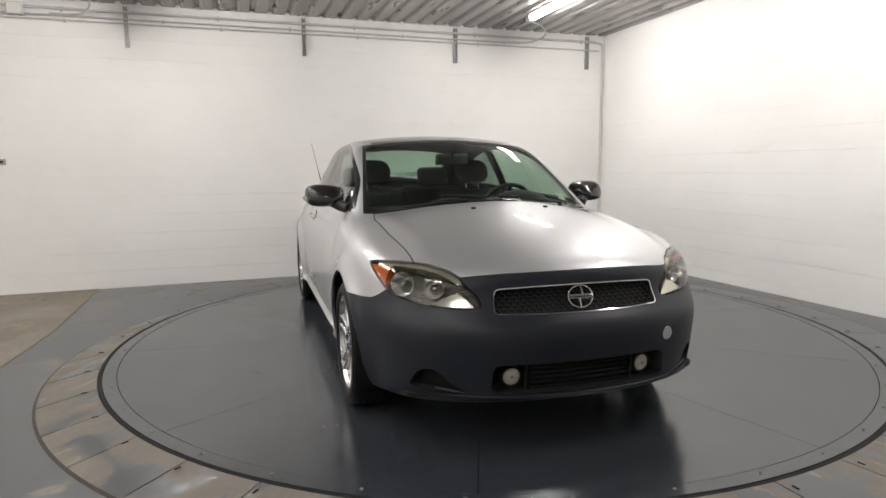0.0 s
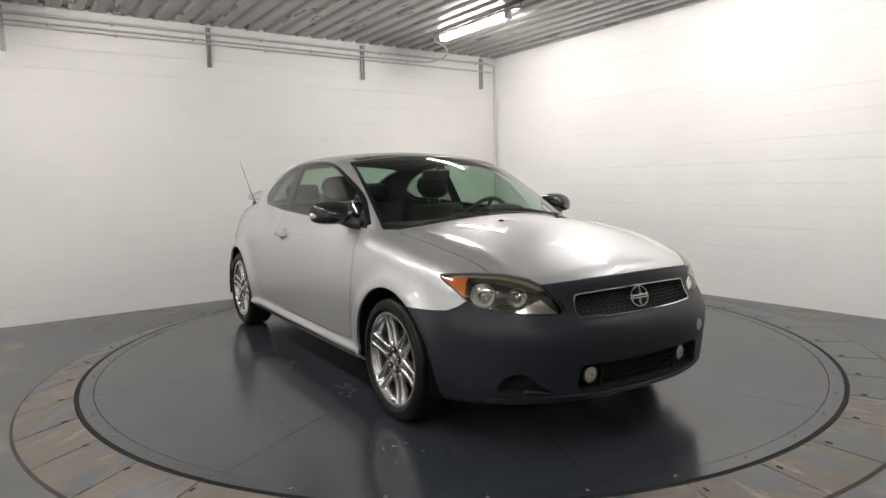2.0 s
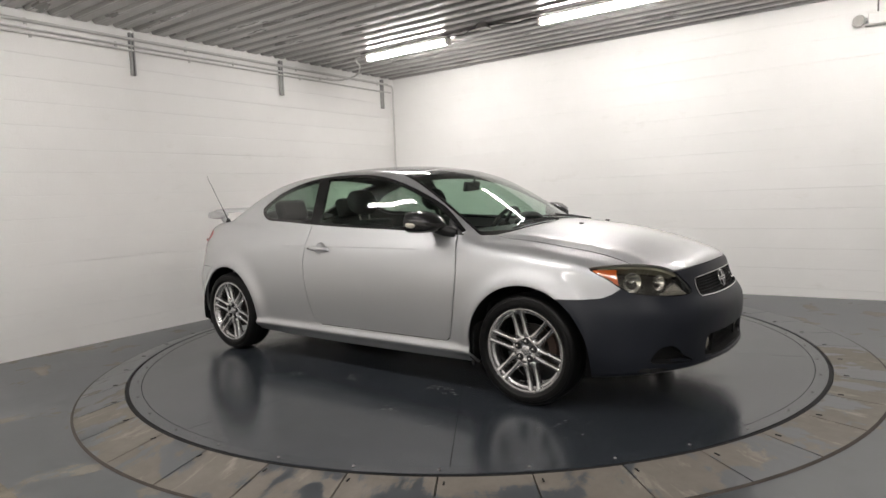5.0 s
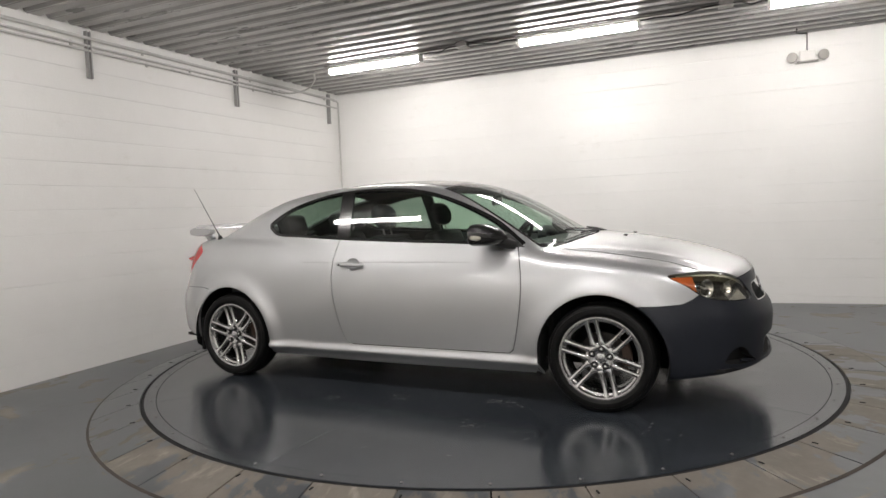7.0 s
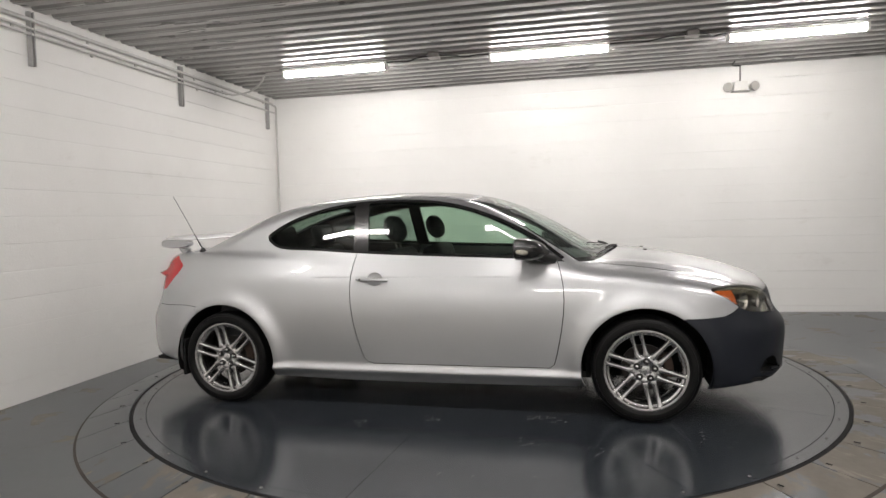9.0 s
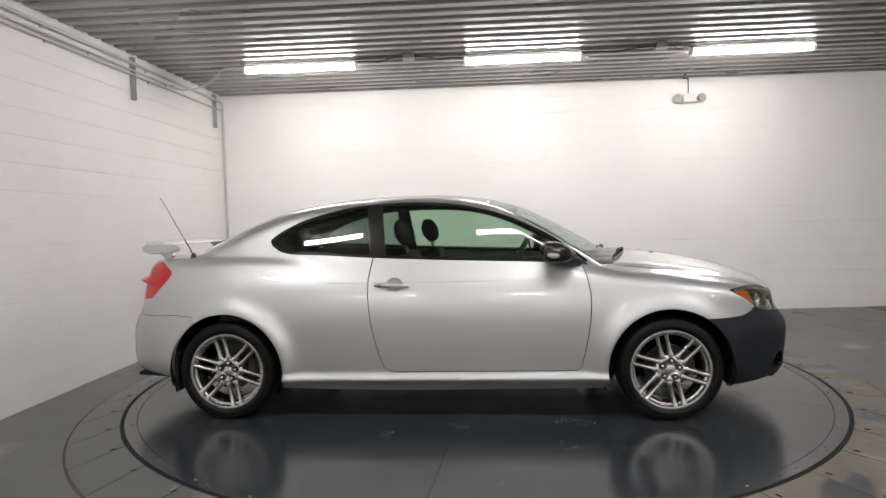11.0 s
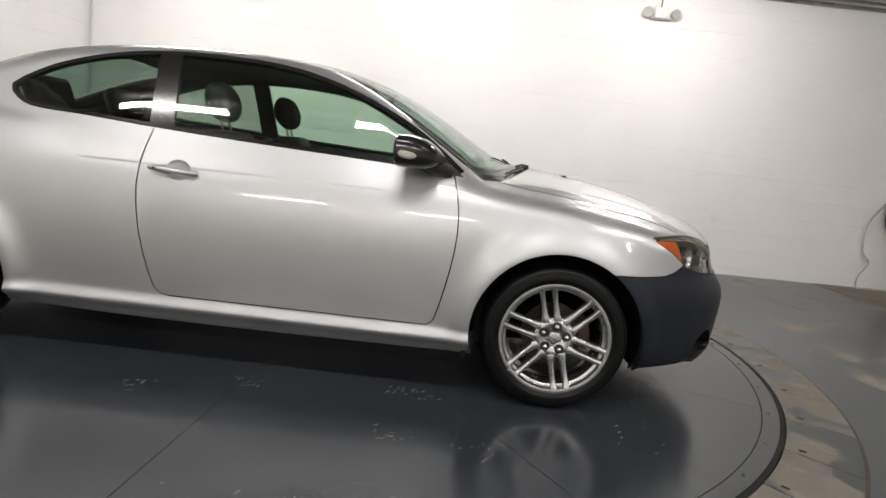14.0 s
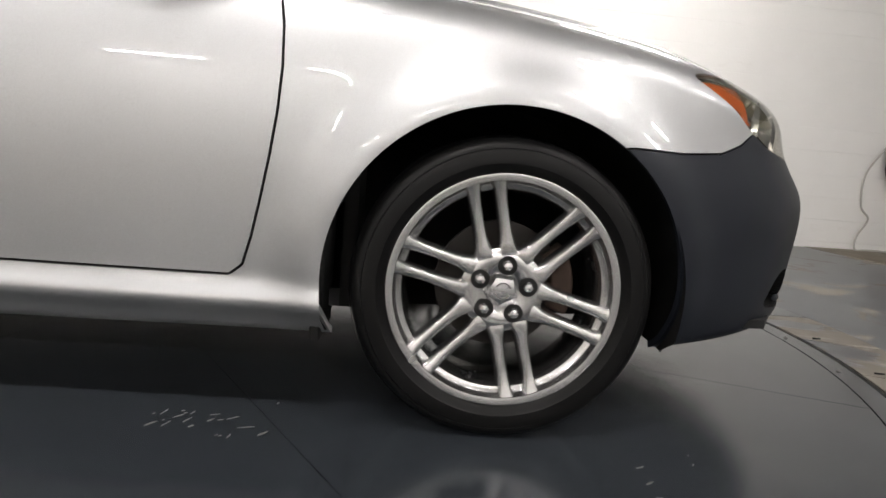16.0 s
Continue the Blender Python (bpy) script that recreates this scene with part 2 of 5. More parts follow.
def add_tube(bm, pts, r, seg=8):
    """A round bar along points, with closed ends."""
    pts = [Vector(p) for p in pts]
    rings = []
    up = Vector((0.13, 0.29, 0.94))
    for i, p in enumerate(pts):
        d = (pts[min(i + 1, len(pts) - 1)] - pts[max(i - 1, 0)]).normalized()
        a = d.cross(up).normalized()
        b = d.cross(a)
        rr = r[i] if isinstance(r, (list, tuple)) else r
        rings.append([bm.verts.new(p + rr * (math.cos(t) * a + math.sin(t) * b)) for t in [2 * math.pi * k / seg for k in range(seg)]])
    for u, v in zip(rings, rings[1:]):
        for k in range(seg):
            bm.faces.new((u[k], u[(k + 1) % seg], v[(k + 1) % seg], v[k]))
    bm.faces.new(rings[0][::-1])
    bm.faces.new(rings[-1])
    return bm


def add_lathe(bm, profile, seg=64, m=Matrix()):
    """Turns a profile of (radius, along) round the y axis."""
    rings = []
    for r, y in profile:
        rings.append([bm.verts.new(m @ Vector((r * math.cos(a), y, r * math.sin(a)))) for a in [2 * math.pi * k / seg for k in range(seg)]])
    for u, v in zip(rings, rings[1:]):
        for k in range(seg):
            bm.faces.new((u[k], v[k], v[(k + 1) % seg], u[(k + 1) % seg]))
    return bm


def curve_points(pts, n=12):
    """Points on a smooth curve through pts."""
    pts = [Vector(p) for p in pts]
    out = []
    for i in range(len(pts) - 1):
        a, b, c, d = pts[max(i - 1, 0)], pts[i], pts[i + 1], pts[min(i + 2, len(pts) - 1)]
        for k in range(n):
            t = k / n
            out.append(0.5 * (2 * b + (c - a) * t + (2 * a - 5 * b + 4 * c - d) * t * t + (3 * b - a - 3 * c + d) * t ** 3))
    out.append(pts[-1])
    return out


# ---- the room ----
XA, XE, YB, YF, ZC = -3.11, 8.6, 3.45, -7.6, 2.90
CX, CY, R_DECK, R_APRON = 0.17, 0.40, 2.52, 2.82


def floor_z(x, y):
    """The floor falls gently towards the end wall; the turntable's top is at zero."""
    return -0.045 + 0.010 * x + 0.008 * y


def build_floor():
    bm = bmesh.new()
    seg = 120
    ring = [bm.verts.new((CX + R_APRON * math.cos(a), CY + R_APRON * math.sin(a), 0)) for a in [2 * math.pi * k / seg for k in range(seg)]]
    ring0 = [bm.verts.new((CX + R_DECK * math.cos(a), CY + R_DECK * math.sin(a), 0)) for a in [2 * math.pi * k / seg for k in range(seg)]]
    outer = []
    for k in range(seg):
        a = 2 * math.pi * k / seg
        dx, dy = math.cos(a), math.sin(a)
        t = min(((XE - CX) / dx if dx > 1e-6 else (XA - CX) / dx if dx < -1e-6 else 99), ((YB - CY) / dy if dy > 1e-6 else (YF - CY) / dy if dy < -1e-6 else 99))
        outer.append(bm.verts.new((CX + dx * t, CY + dy * t, 0)))
    corners = [(XE, YB), (XA, YB), (XA, YF), (XE, YF)]
    for k in range(seg):
        o0, o1 = outer[k], outer[(k + 1) % seg]
        bm.faces.new((ring[k], o0, o1, ring[(k + 1) % seg]))
        bm.faces.new((ring0[k], ring[k], ring[(k + 1) % seg], ring0[(k + 1) % seg]))
        for cx, cy in corners:
            if min(o0.co.x, o1.co.x) - 1e-4 <= cx <= max(o0.co.x, o1.co.x) + 1e-4 and min(o0.co.y, o1.co.y) - 1e-4 <= cy <= max(o0.co.y, o1.co.y) + 1e-4 and abs(o0.co.x - o1.co.x) > 1e-4 and abs(o0.co.y - o1.co.y) > 1e-4:
                bm.faces.new((o0, bm.verts.new((cx, cy, 0)), o1))
    for v in bm.verts:
        v.co.z = floor_z(v.co.x, v.co.y) - (0.05 if math.hypot(v.co.x - CX, v.co.y - CY) < R_DECK + 0.1 else 0)
    bmesh.ops.recalc_face_normals(bm, faces=bm.faces)
    tagged(mesh_object("floor", bm, FLOOR), "grey painted concrete floor, scuffed and worn", "floor", kind="structure")


def bare_patch(name, pts, label):
    """Bare concrete where the grey paint ends, lying on the floor."""
    bm = bmesh.new()
    f = bm.faces.new([bm.verts.new((x, y, floor_z(x, y) + 0.004)) for x, y in pts])
    bmesh.ops.recalc_face_normals(bm, faces=[f])
    if f.normal.z < 0:
        f.normal_flip()
    r = bmesh.ops.extrude_face_region(bm, geom=[f])
    for v in [g for g in r["geom"] if isinstance(g, bmesh.types.BMVert)]:
        v.co.z -= 0.02
    bmesh.ops.recalc_face_normals(bm, faces=bm.faces)
    tagged(mesh_object(name, bm, CONCRETE), label, "floor", kind="structure")


def build_walls():
    t = 0.2
    for name, b in (("wall_west", (XA - t, XA - 0.012, YF - t, YB + t)), ("wall_north", (XA - 0.012, XE + t, YB + 0.012, YB + t)),
                    ("wall_east", (XE, XE + t, YF - t, YB + 0.012)), ("wall_south", (XA - 0.012, XE, YF - t, YF))):
        ob = mesh_object(name, box(b[0], b[1], b[2], b[3], -0.25, ZC + 0.25), WALL)
        tagged(ob, "white painted concrete block wall with faint courses", "wall", kind="structure")
        WALLS[name] = ob


def build_ceiling():
    """Profiled metal sheet: flat pans with low ridges that run along the room."""
    bm = bmesh.new()
    rows, y = [], YF - 0.02
    pitch = 0.19
    prof = ((0.0, 0.0), (0.085, 0.0), (0.105, 0.028), (0.135, 0.028), (0.155, 0.0), (0.165, 0.0), (0.172, -0.006), (0.180, 0.0))
    while y < YB + 0.3:
        for dy, dz in prof:
            rows.append((y + dy, ZC + dz))
        y += pitch
    a = [bm.verts.new((XA - 0.1, y, z)) for y, z in rows]
    b = [bm.verts.new((XE + 0.1, y, z)) for y, z in rows]
    for i in range(len(rows) - 1):
        bm.faces.new((a[i], a[i + 1], b[i + 1], b[i]))
    bm.normal_update()
    r = bmesh.ops.extrude_face_region(bm, geom=list(bm.faces))
    for v in [g for g in r["geom"] if isinstance(g, bmesh.types.BMVert)]:
        v.co.z += 0.12
    bmesh.ops.recalc_face_normals(bm, faces=bm.faces)
    ob = mesh_object("ceiling", bm, CEILING, smooth=False)
    tagged(ob, "grey corrugated metal sheet ceiling", "ceiling", kind="structure")


WALLS = {}
build_floor()
bare_patch("floor_bare_west", [(XA + 0.002, -2.75), (-1.1, -2.72), (0.0, -2.80), (0.9, -3.3), (0.9, -7.55), (XA + 0.002, -7.55)], "bare brown concrete floor with old stains")
bare_patch("floor_bare_east", [(4.90, YB - 0.002), (4.93, 2.9), (5.05, 2.2), (5.4, 0.6), (5.9, -2.5), (8.55, -2.5), (8.55, YB - 0.002)], "bare brown concrete floor beyond the grey paint")
build_walls()
build_ceiling()


def batten_lamp(x0, y, z, length=1.17):
    """A ceiling batten: metal back plate, end caps and a glowing diffuser."""
    lamp = thing("ceiling_lamp", "glowing white linear batten lamp fixed under the ceiling", "lamp", "ceiling lamps", at=(x0 + length / 2, y, z))
    part("back_plate", box(-length / 2, length / 2, -0.045, 0.045, 0.02, 0.052), WHITE_PLASTIC, lamp, bevel=0.004)
    bm = bmesh.new()
    ring = [(0.042 * math.cos(a), 0.022 + 0.058 * math.sin(a) * (1 if math.sin(a) > 0 else 1)) for a in [math.pi + math.pi * k / 12 for k in range(13)]]
    a = [bm.verts.new((-length / 2 + 0.012, u, v)) for u, v in ring]
    b = [bm.verts.new((length / 2 - 0.012, u, v)) for u, v in ring]
    for i in range(12):
        bm.faces.new((a[i], b[i], b[i + 1], a[i + 1]))
    bm.faces.new(a)
    bm.faces.new(b[::-1])
    bmesh.ops.recalc_face_normals(bm, faces=bm.faces)
    part("diffuser", bm, TUBE, lamp, "glowing white diffuser")
    for s in (-1, 1):
        part("end_cap", box(s * length / 2 - 0.012, s * length / 2 + 0.012, -0.046, 0.046, -0.038, 0.05), WHITE_PLASTIC, lamp, bevel=0.004)
    return lamp


# Row y=-6.35 and the x=4.63 lamps are unseen, added to brighten the room.
LAMP_X = (-2.20, 0.10, 2.367)
for ly in (1.945, -2.20, -6.35):
    for lx in LAMP_X + ((4.63,) if ly < 0 else ()):
        batten_lamp(lx, ly, 2.848)


# ---- the car: one smooth skin, cut into its panels ----
def spline(xs, ys):
    """A natural cubic spline through a few control values, flat beyond its ends."""
    x, y = np.array(xs, float), np.array(ys, float)
    n = len(x)
    h = np.diff(x)
    a = np.zeros((n, n))
    r = np.zeros(n)
    a[0, 0] = a[-1, -1] = 1
    for i in range(1, n - 1):
        a[i, i - 1], a[i, i], a[i, i + 1] = h[i - 1], 2 * (h[i - 1] + h[i]), h[i]
        r[i] = 6 * ((y[i + 1] - y[i]) / h[i] - (y[i] - y[i - 1]) / h[i - 1])
    m = np.linalg.solve(a, r)

    def at(q):
        q = np.clip(q, x[0], x[-1])
        i = np.clip(np.searchsorted(x, q) - 1, 0, n - 2)
        d, e = q - x[i], x[i + 1] - q
        return (m[i] * e ** 3 + m[i + 1] * d ** 3) / (6 * h[i]) + (y[i] / h[i] - m[i] * h[i] / 6) * e + (y[i + 1] / h[i] - m[i + 1] * h[i] / 6) * d

    return at


# half width by height, nose and tail by height, bonnet and deck, roof line
side_w = spline((0.10, 0.20, 0.262, 0.312, 0.36, 0.50, 0.64, 0.76, 0.84, 0.92, 1.00, 1.10), (0.765, 0.812, 0.832, 0.841, 0.847, 0.859, 0.861, 0.847, 0.822, 0.780, 0.73, 0.665))
nose_x = spline((0.10, 0.16, 0.22, 0.30, 0.40, 0.48, 0.55, 0.60, 0.66, 0.72, 0.78, 0.90), (2.13, 2.185, 2.225, 2.240, 2.248, 2.253, 2.237, 2.200, 2.168, 2.156, 2.138, 2.06))
tail_x = spline((0.10, 0.24, 0.32, 0.45, 0.56, 0.66, 0.74, 0.88, 0.98, 1.06, 1.2), (-2.115, -2.215, -2.250, -2.255, -2.240, -2.19, -2.165, -2.145, -2.115, -2.075, -1.99))
deck_z = spline((-2.30, -2.10, -1.95, -1.70, -1.40, -1.0, -0.4, 0.3, 0.9, 1.15, 1.41, 1.66, 1.88, 2.08, 2.20, 2.32), (0.96, 1.005, 1.032, 1.062, 1.075, 1.075, 1.045, 1.01, 1.00, 1.000, 0.976, 0.935, 0.881, 0.810, 0.750, 0.66))
roof_z = spline((-2.6, -2.0, -1.80, -1.62, -1.50, -1.33, -1.14, -0.95, -0.77, -0.55, -0.26, 0.03, 0.25, 0.43, 0.61, 0.79, 0.97, 1.10, 1.25, 1.45, 2.0), (0.75, 0.968, 1.049, 1.130, 1.183, 1.258, 1.321, 1.357, 1.381, 1.400, 1.411, 1.404, 1.380, 1.338, 1.270, 1.176, 1.072, 0.995, 0.905, 0.785, 0.46))
low_z = spline((-2.4, -2.1, -1.8, -1.3, -0.9, 0.95, 1.5, 1.75, 2.0, 2.3), (0.27, 0.27, 0.25, 0.205, 0.182, 0.180, 0.182, 0.190, 0.215, 0.240))
WHEEL_X, WHEEL_Z, ARCH = 1.36, 0.31, 0.365


def smooth_max(a, b, k):
    h = np.clip(0.5 + 0.5 * (a - b) / k, 0, 1)
    return b * (1 - h) + a * h + k * h * (1 - h)


def step(a, b, x):
    t = np.clip((x - a) / (b - a), 0, 1)
    return t * t * (3 - 2 * t)


def skin(p):
    """Negative inside the car's outer form, positive outside."""
    x, y, z = p[:, 0], np.abs(p[:, 1]), p[:, 2]
    flare = 0.0
    for wx, amt in ((WHEEL_X, 0.034), (-WHEEL_X, 0.036)):
        r = np.hypot(x - wx, z - WHEEL_Z)
        flare = flare + amt * np.exp(-((r - 0.372) / 0.068) ** 2) * step(0.12, 0.34, z)
    rocker = 0.028 * np.exp(-((z - 0.252) / 0.030) ** 2) * step(1.28, 1.02, np.abs(x))
    w = side_w(z) + rocker + flare - 0.012 * step(0.5, 1.3, x) - 0.02 * step(-0.9, -1.7, x)
    qf = np.clip(x - 1.30, 0, None) / (nose_x(z) - 1.30)
    qr = np.clip(-1.25 - x, 0, None) / (-1.25 - tail_x(z))
    d_side = ((y / w) ** (2.8 - 0.45 * step(1.2, 1.5, x)) + qf ** 3.5 + qr ** 3.2) ** (1 / 2.75) - 1
    d_side = d_side * w * 0.97
    camber = 0.100 * step(0.5, 1.2, x) + 0.055 * step(0.6, -0.6, x)
    crease = 0.010 * np.exp(-((y - 0.56 - 0.05 * step(2.0, 1.2, x)) / 0.05) ** 2) * step(1.0, 1.25, x) * step(2.15, 1.7, x)
    d_top = (z - deck_z(x + 0.20 * y * y * step(1.6, 2.1, x)) + camber * (y / 0.7) ** 2 - crease) * 0.96
    body = smooth_max(d_side, d_top, 0.055)
    body = smooth_max(body, low_z(x) - z, 0.035)
    gw = 0.780 - 0.39 * (z - 0.95) - 0.16 * np.clip(z - 0.95, 0, None) ** 2 - 0.03 * step(0.3, 1.0, x) - 0.060 * step(-0.5, -1.3, x) - 0.10 * step(-1.2, -2.0, x)
    d_gs = (y - gw) * 0.90
    xs = x + 0.24 * y * y * step(0.1, 0.6, x) - 0.25 * y * y * step(-0.7, -1.2, x)
    slope = (roof_z(xs + 0.02) - roof_z(xs - 0.02)) / 0.04
    d_gt = (z - roof_z(xs) + 0.034 * (y / 0.5) ** 2) / np.sqrt(1 + slope ** 2)
    green = np.maximum(smooth_max(d_gs, d_gt, 0.062), np.maximum(0.86 - z, tail_x(z) + 0.05 - x))
    return -smooth_max(-body, -green, 0.014)


def skin_normal(p):
    e = 1e-3
    g = np.stack([skin(p + np.eye(3)[i] * e) - skin(p - np.eye(3)[i] * e) for i in range(3)], 1)
    return g / np.linalg.norm(g, axis=1)[:, None]


def skin_mesh():
    """The right half of the skin: rays from a low spine out to the form."""
    z0 = 0.42
    elev = np.radians(np.concatenate([np.linspace(-24, 66, 225), np.linspace(66.6, 90, 38)]))
    cols = []
    for az in np.radians(np.linspace(0, 89.4, 135)):
        cols.append((1.3, math.cos(az), -math.sin(az)))
    for x in np.linspace(1.3, -1.25, 210):
        cols.append((x, 0.0, -1.0))
    for az in np.radians(np.linspace(89.4, 0, 110)):
        cols.append((-1.25, -math.cos(az), -math.sin(az)))
    cols = np.array(cols)
    nu, nv = len(cols), len(elev)
    o = np.zeros((nu, nv, 3))
    o[:, :, 0] = cols[:, None, 0]
    o[:, :, 2] = z0
    d = np.zeros((nu, nv, 3))
    d[:, :, 0] = cols[:, None, 1] * np.cos(elev)[None]
    d[:, :, 1] = cols[:, None, 2] * np.cos(elev)[None]
    d[:, :, 2] = np.sin(elev)[None]
    o, d = o.reshape(-1, 3), d.reshape(-1, 3)
    lo, hi = np.full(len(o), 0.05), np.full(len(o), 1.8)
    for _ in range(24):
        mid = (lo + hi) / 2
        inside = skin(o + d * mid[:, None]) < 0
        lo, hi = np.where(inside, mid, lo), np.where(inside, hi, mid)
    v = o + d * lo[:, None]
    i, j = np.meshgrid(np.arange(nu - 1), np.arange(nv - 1), indexing="ij")
    a = (i * nv + j).ravel()
    b, c, e = a + nv, a + nv + 1, a + 1
    t = np.concatenate([np.stack([a, b, c], 1), np.stack([a, c, e], 1)])
    return v, t


def cut(v, t, f):
    """Splits the triangles along f = 0. Returns vertices, triangles and, for each triangle, whether it lies where f < 0."""
    f = np.where(np.abs(f) < 2e-5, 2e-5, f)
    neg = f < 0
    s = neg[t].sum(1)
    keep = t[(s == 0) | (s == 3)]
    mixed = t[(s == 1) | (s == 2)]
    if len(mixed) == 0:
        return v, t, neg[t[:, 0]]
    odd_neg = neg[mixed].sum(1) == 1
    lone = np.where(odd_neg[:, None], neg[mixed], ~neg[mixed])
    k = lone.argmax(1)
    rows = np.arange(len(mixed))
    a, b, c = mixed[rows, k], mixed[rows, (k + 1) % 3], mixed[rows, (k + 2) % 3]
    pairs = np.concatenate([np.sort(np.stack([a, b], 1), 1), np.sort(np.stack([a, c], 1), 1)])
    uniq, inv = np.unique(pairs, axis=0, return_inverse=True)
    inv = inv.ravel()
    fa, fb = f[uniq[:, 0]], f[uniq[:, 1]]
    w = (fa / (fa - fb))[:, None]
    fresh = v[uniq[:, 0]] * (1 - w) + v[uniq[:, 1]] * w
    ab, ac = inv[: len(mixed)] + len(v), inv[len(mixed):] + len(v)
    t1, t2, t3 = np.stack([a, ab, ac], 1), np.stack([ab, b, c], 1), np.stack([ab, c, ac], 1)
    out = np.concatenate([keep, t1, t2, t3])
    side = np.concatenate([neg[keep[:, 0]], odd_neg, ~odd_neg, ~odd_neg])
    return np.concatenate([v, fresh]), out, side


def polygon_field(u, w, pts):
    """Signed distance in a plane to a closed outline: negative inside."""
    p = np.array(pts, float)
    q = np.roll(p, -1, 0)
    lo, hi = p.min(0) - 0.06, p.max(0) + 0.06
    near = (u > lo[0]) & (u < hi[0]) & (w > lo[1]) & (w < hi[1])
    if not near.all():
        out = np.full(len(u), 0.06)
        if near.any():
            out[near] = polygon_field(u[near], w[near], pts)
        return out
    best = np.full(len(u), 1e9)
    inside = np.zeros(len(u), bool)
    for (ax, ay), (bx, by) in zip(p, q):
        dx, dy = bx - ax, by - ay
        tt = np.clip(((u - ax) * dx + (w - ay) * dy) / (dx * dx + dy * dy + 1e-12), 0, 1)
        best = np.minimum(best, (u - ax - tt * dx) ** 2 + (w - ay - tt * dy) ** 2)
        cross = ((ay > w) != (by > w)) & (u < (bx - ax) * (w - ay) / (by - ay + 1e-15) + ax)
        inside ^= cross
    return np.where(inside, -1, 1) * np.sqrt(best)


def rounded(pts, n=5):
    """A closed outline through pts with soft corners (two rounds of corner cutting)."""
    p = [Vector(q) for q in pts]
    for _ in range(2):
        o = []
        for i in range(len(p)):
            a, b = p[i], p[(i + 1) % len(p)]
            o += [a * 0.82 + b * 0.18, a * 0.18 + b * 0.82]
        p = o
    return [(q[0], q[1]) for q in p]


# outlines in the side view (x, z)
BELT = [(-1.105, 1.090), (-1.00, 1.037), (-0.732, 1.022), (-0.402, 1.001), (0.0, 0.982), (0.616, 0.958), (0.915, 0.934)]
WINDOW_TOP = [(0.905, 0.960), (0.735, 1.088), (0.593, 1.168), (0.422, 1.243), (0.251, 1.298), (0.047, 1.335), (-0.226, 1.348), (-0.499, 1.336), (-0.706, 1.302), (-0.913, 1.243), (-1.052, 1.175), (-1.118, 1.125)]
WINDOW = [tuple(p) for p in [q[:2] for q in curve_points([(*p, 0) for p in BELT], 4)[:-1]]] + [tuple(q[:2]) for q in curve_points([(*p, 0) for p in WINDOW_TOP], 4)]
DOOR_FRONT = [(0.862, 0.945), (0.885, 0.87), (0.900, 0.79), (0.904, 0.71), (0.899, 0.628), (0.888, 0.545), (0.873, 0.463), (0.857, 0.385), (0.840, 0.325), (0.815, 0.304)]
DOOR_BACK = [(-0.30, 0.301), (-0.332, 0.308), (-0.360, 0.330), (-0.385, 0.40), (-0.409, 0.487), (-0.430, 0.585), (-0.443, 0.685), (-0.451, 0.77), (-0.451, 0.85), (-0.443, 0.92), (-0.425, 0.998)]
DOOR = DOOR_FRONT + DOOR_BACK + [(-0.42, 1.06), (0.2, 1.06), (0.80, 1.02)]
HEADLAMP = rounded([(1.716, 0.770), (1.728, 0.777), (1.827, 0.784), (1.925, 0.781), (2.012, 0.762), (2.070, 0.731), (2.110, 0.668), (2.133, 0.622), (2.128, 0.614), (2.093, 0.615), (2.011, 0.627), (1.933, 0.642), (1.874, 0.671), (1.818, 0.716)])
BUMPER_F = [(1.30, -0.2), (1.52, 0.600), (1.58, 0.613), (1.70, 0.612), (1.79, 0.620), (1.84, 0.641), (1.88, 0.672), (1.95, 0.72), (2.03, 0.735), (2.075, 0.738), (2.12, 0.749), (2.19, 0.762), (2.6, 0.765), (2.6, -0.2)]
BUMPER_R = [(-1.48, -0.2), (-1.57, 0.655), (-1.70, 0.662), (-1.85, 0.655), (-2.0, 0.652), (-2.6, 0.65), (-2.6, -0.2)]
TAILLAMP = rounded([(-1.905, 0.997), (-1.845, 0.972), (-1.765, 0.930), (-1.80, 0.875), (-1.86, 0.815), (-1.925, 0.752), (-2.40, 0.735), (-2.40, 1.0)])


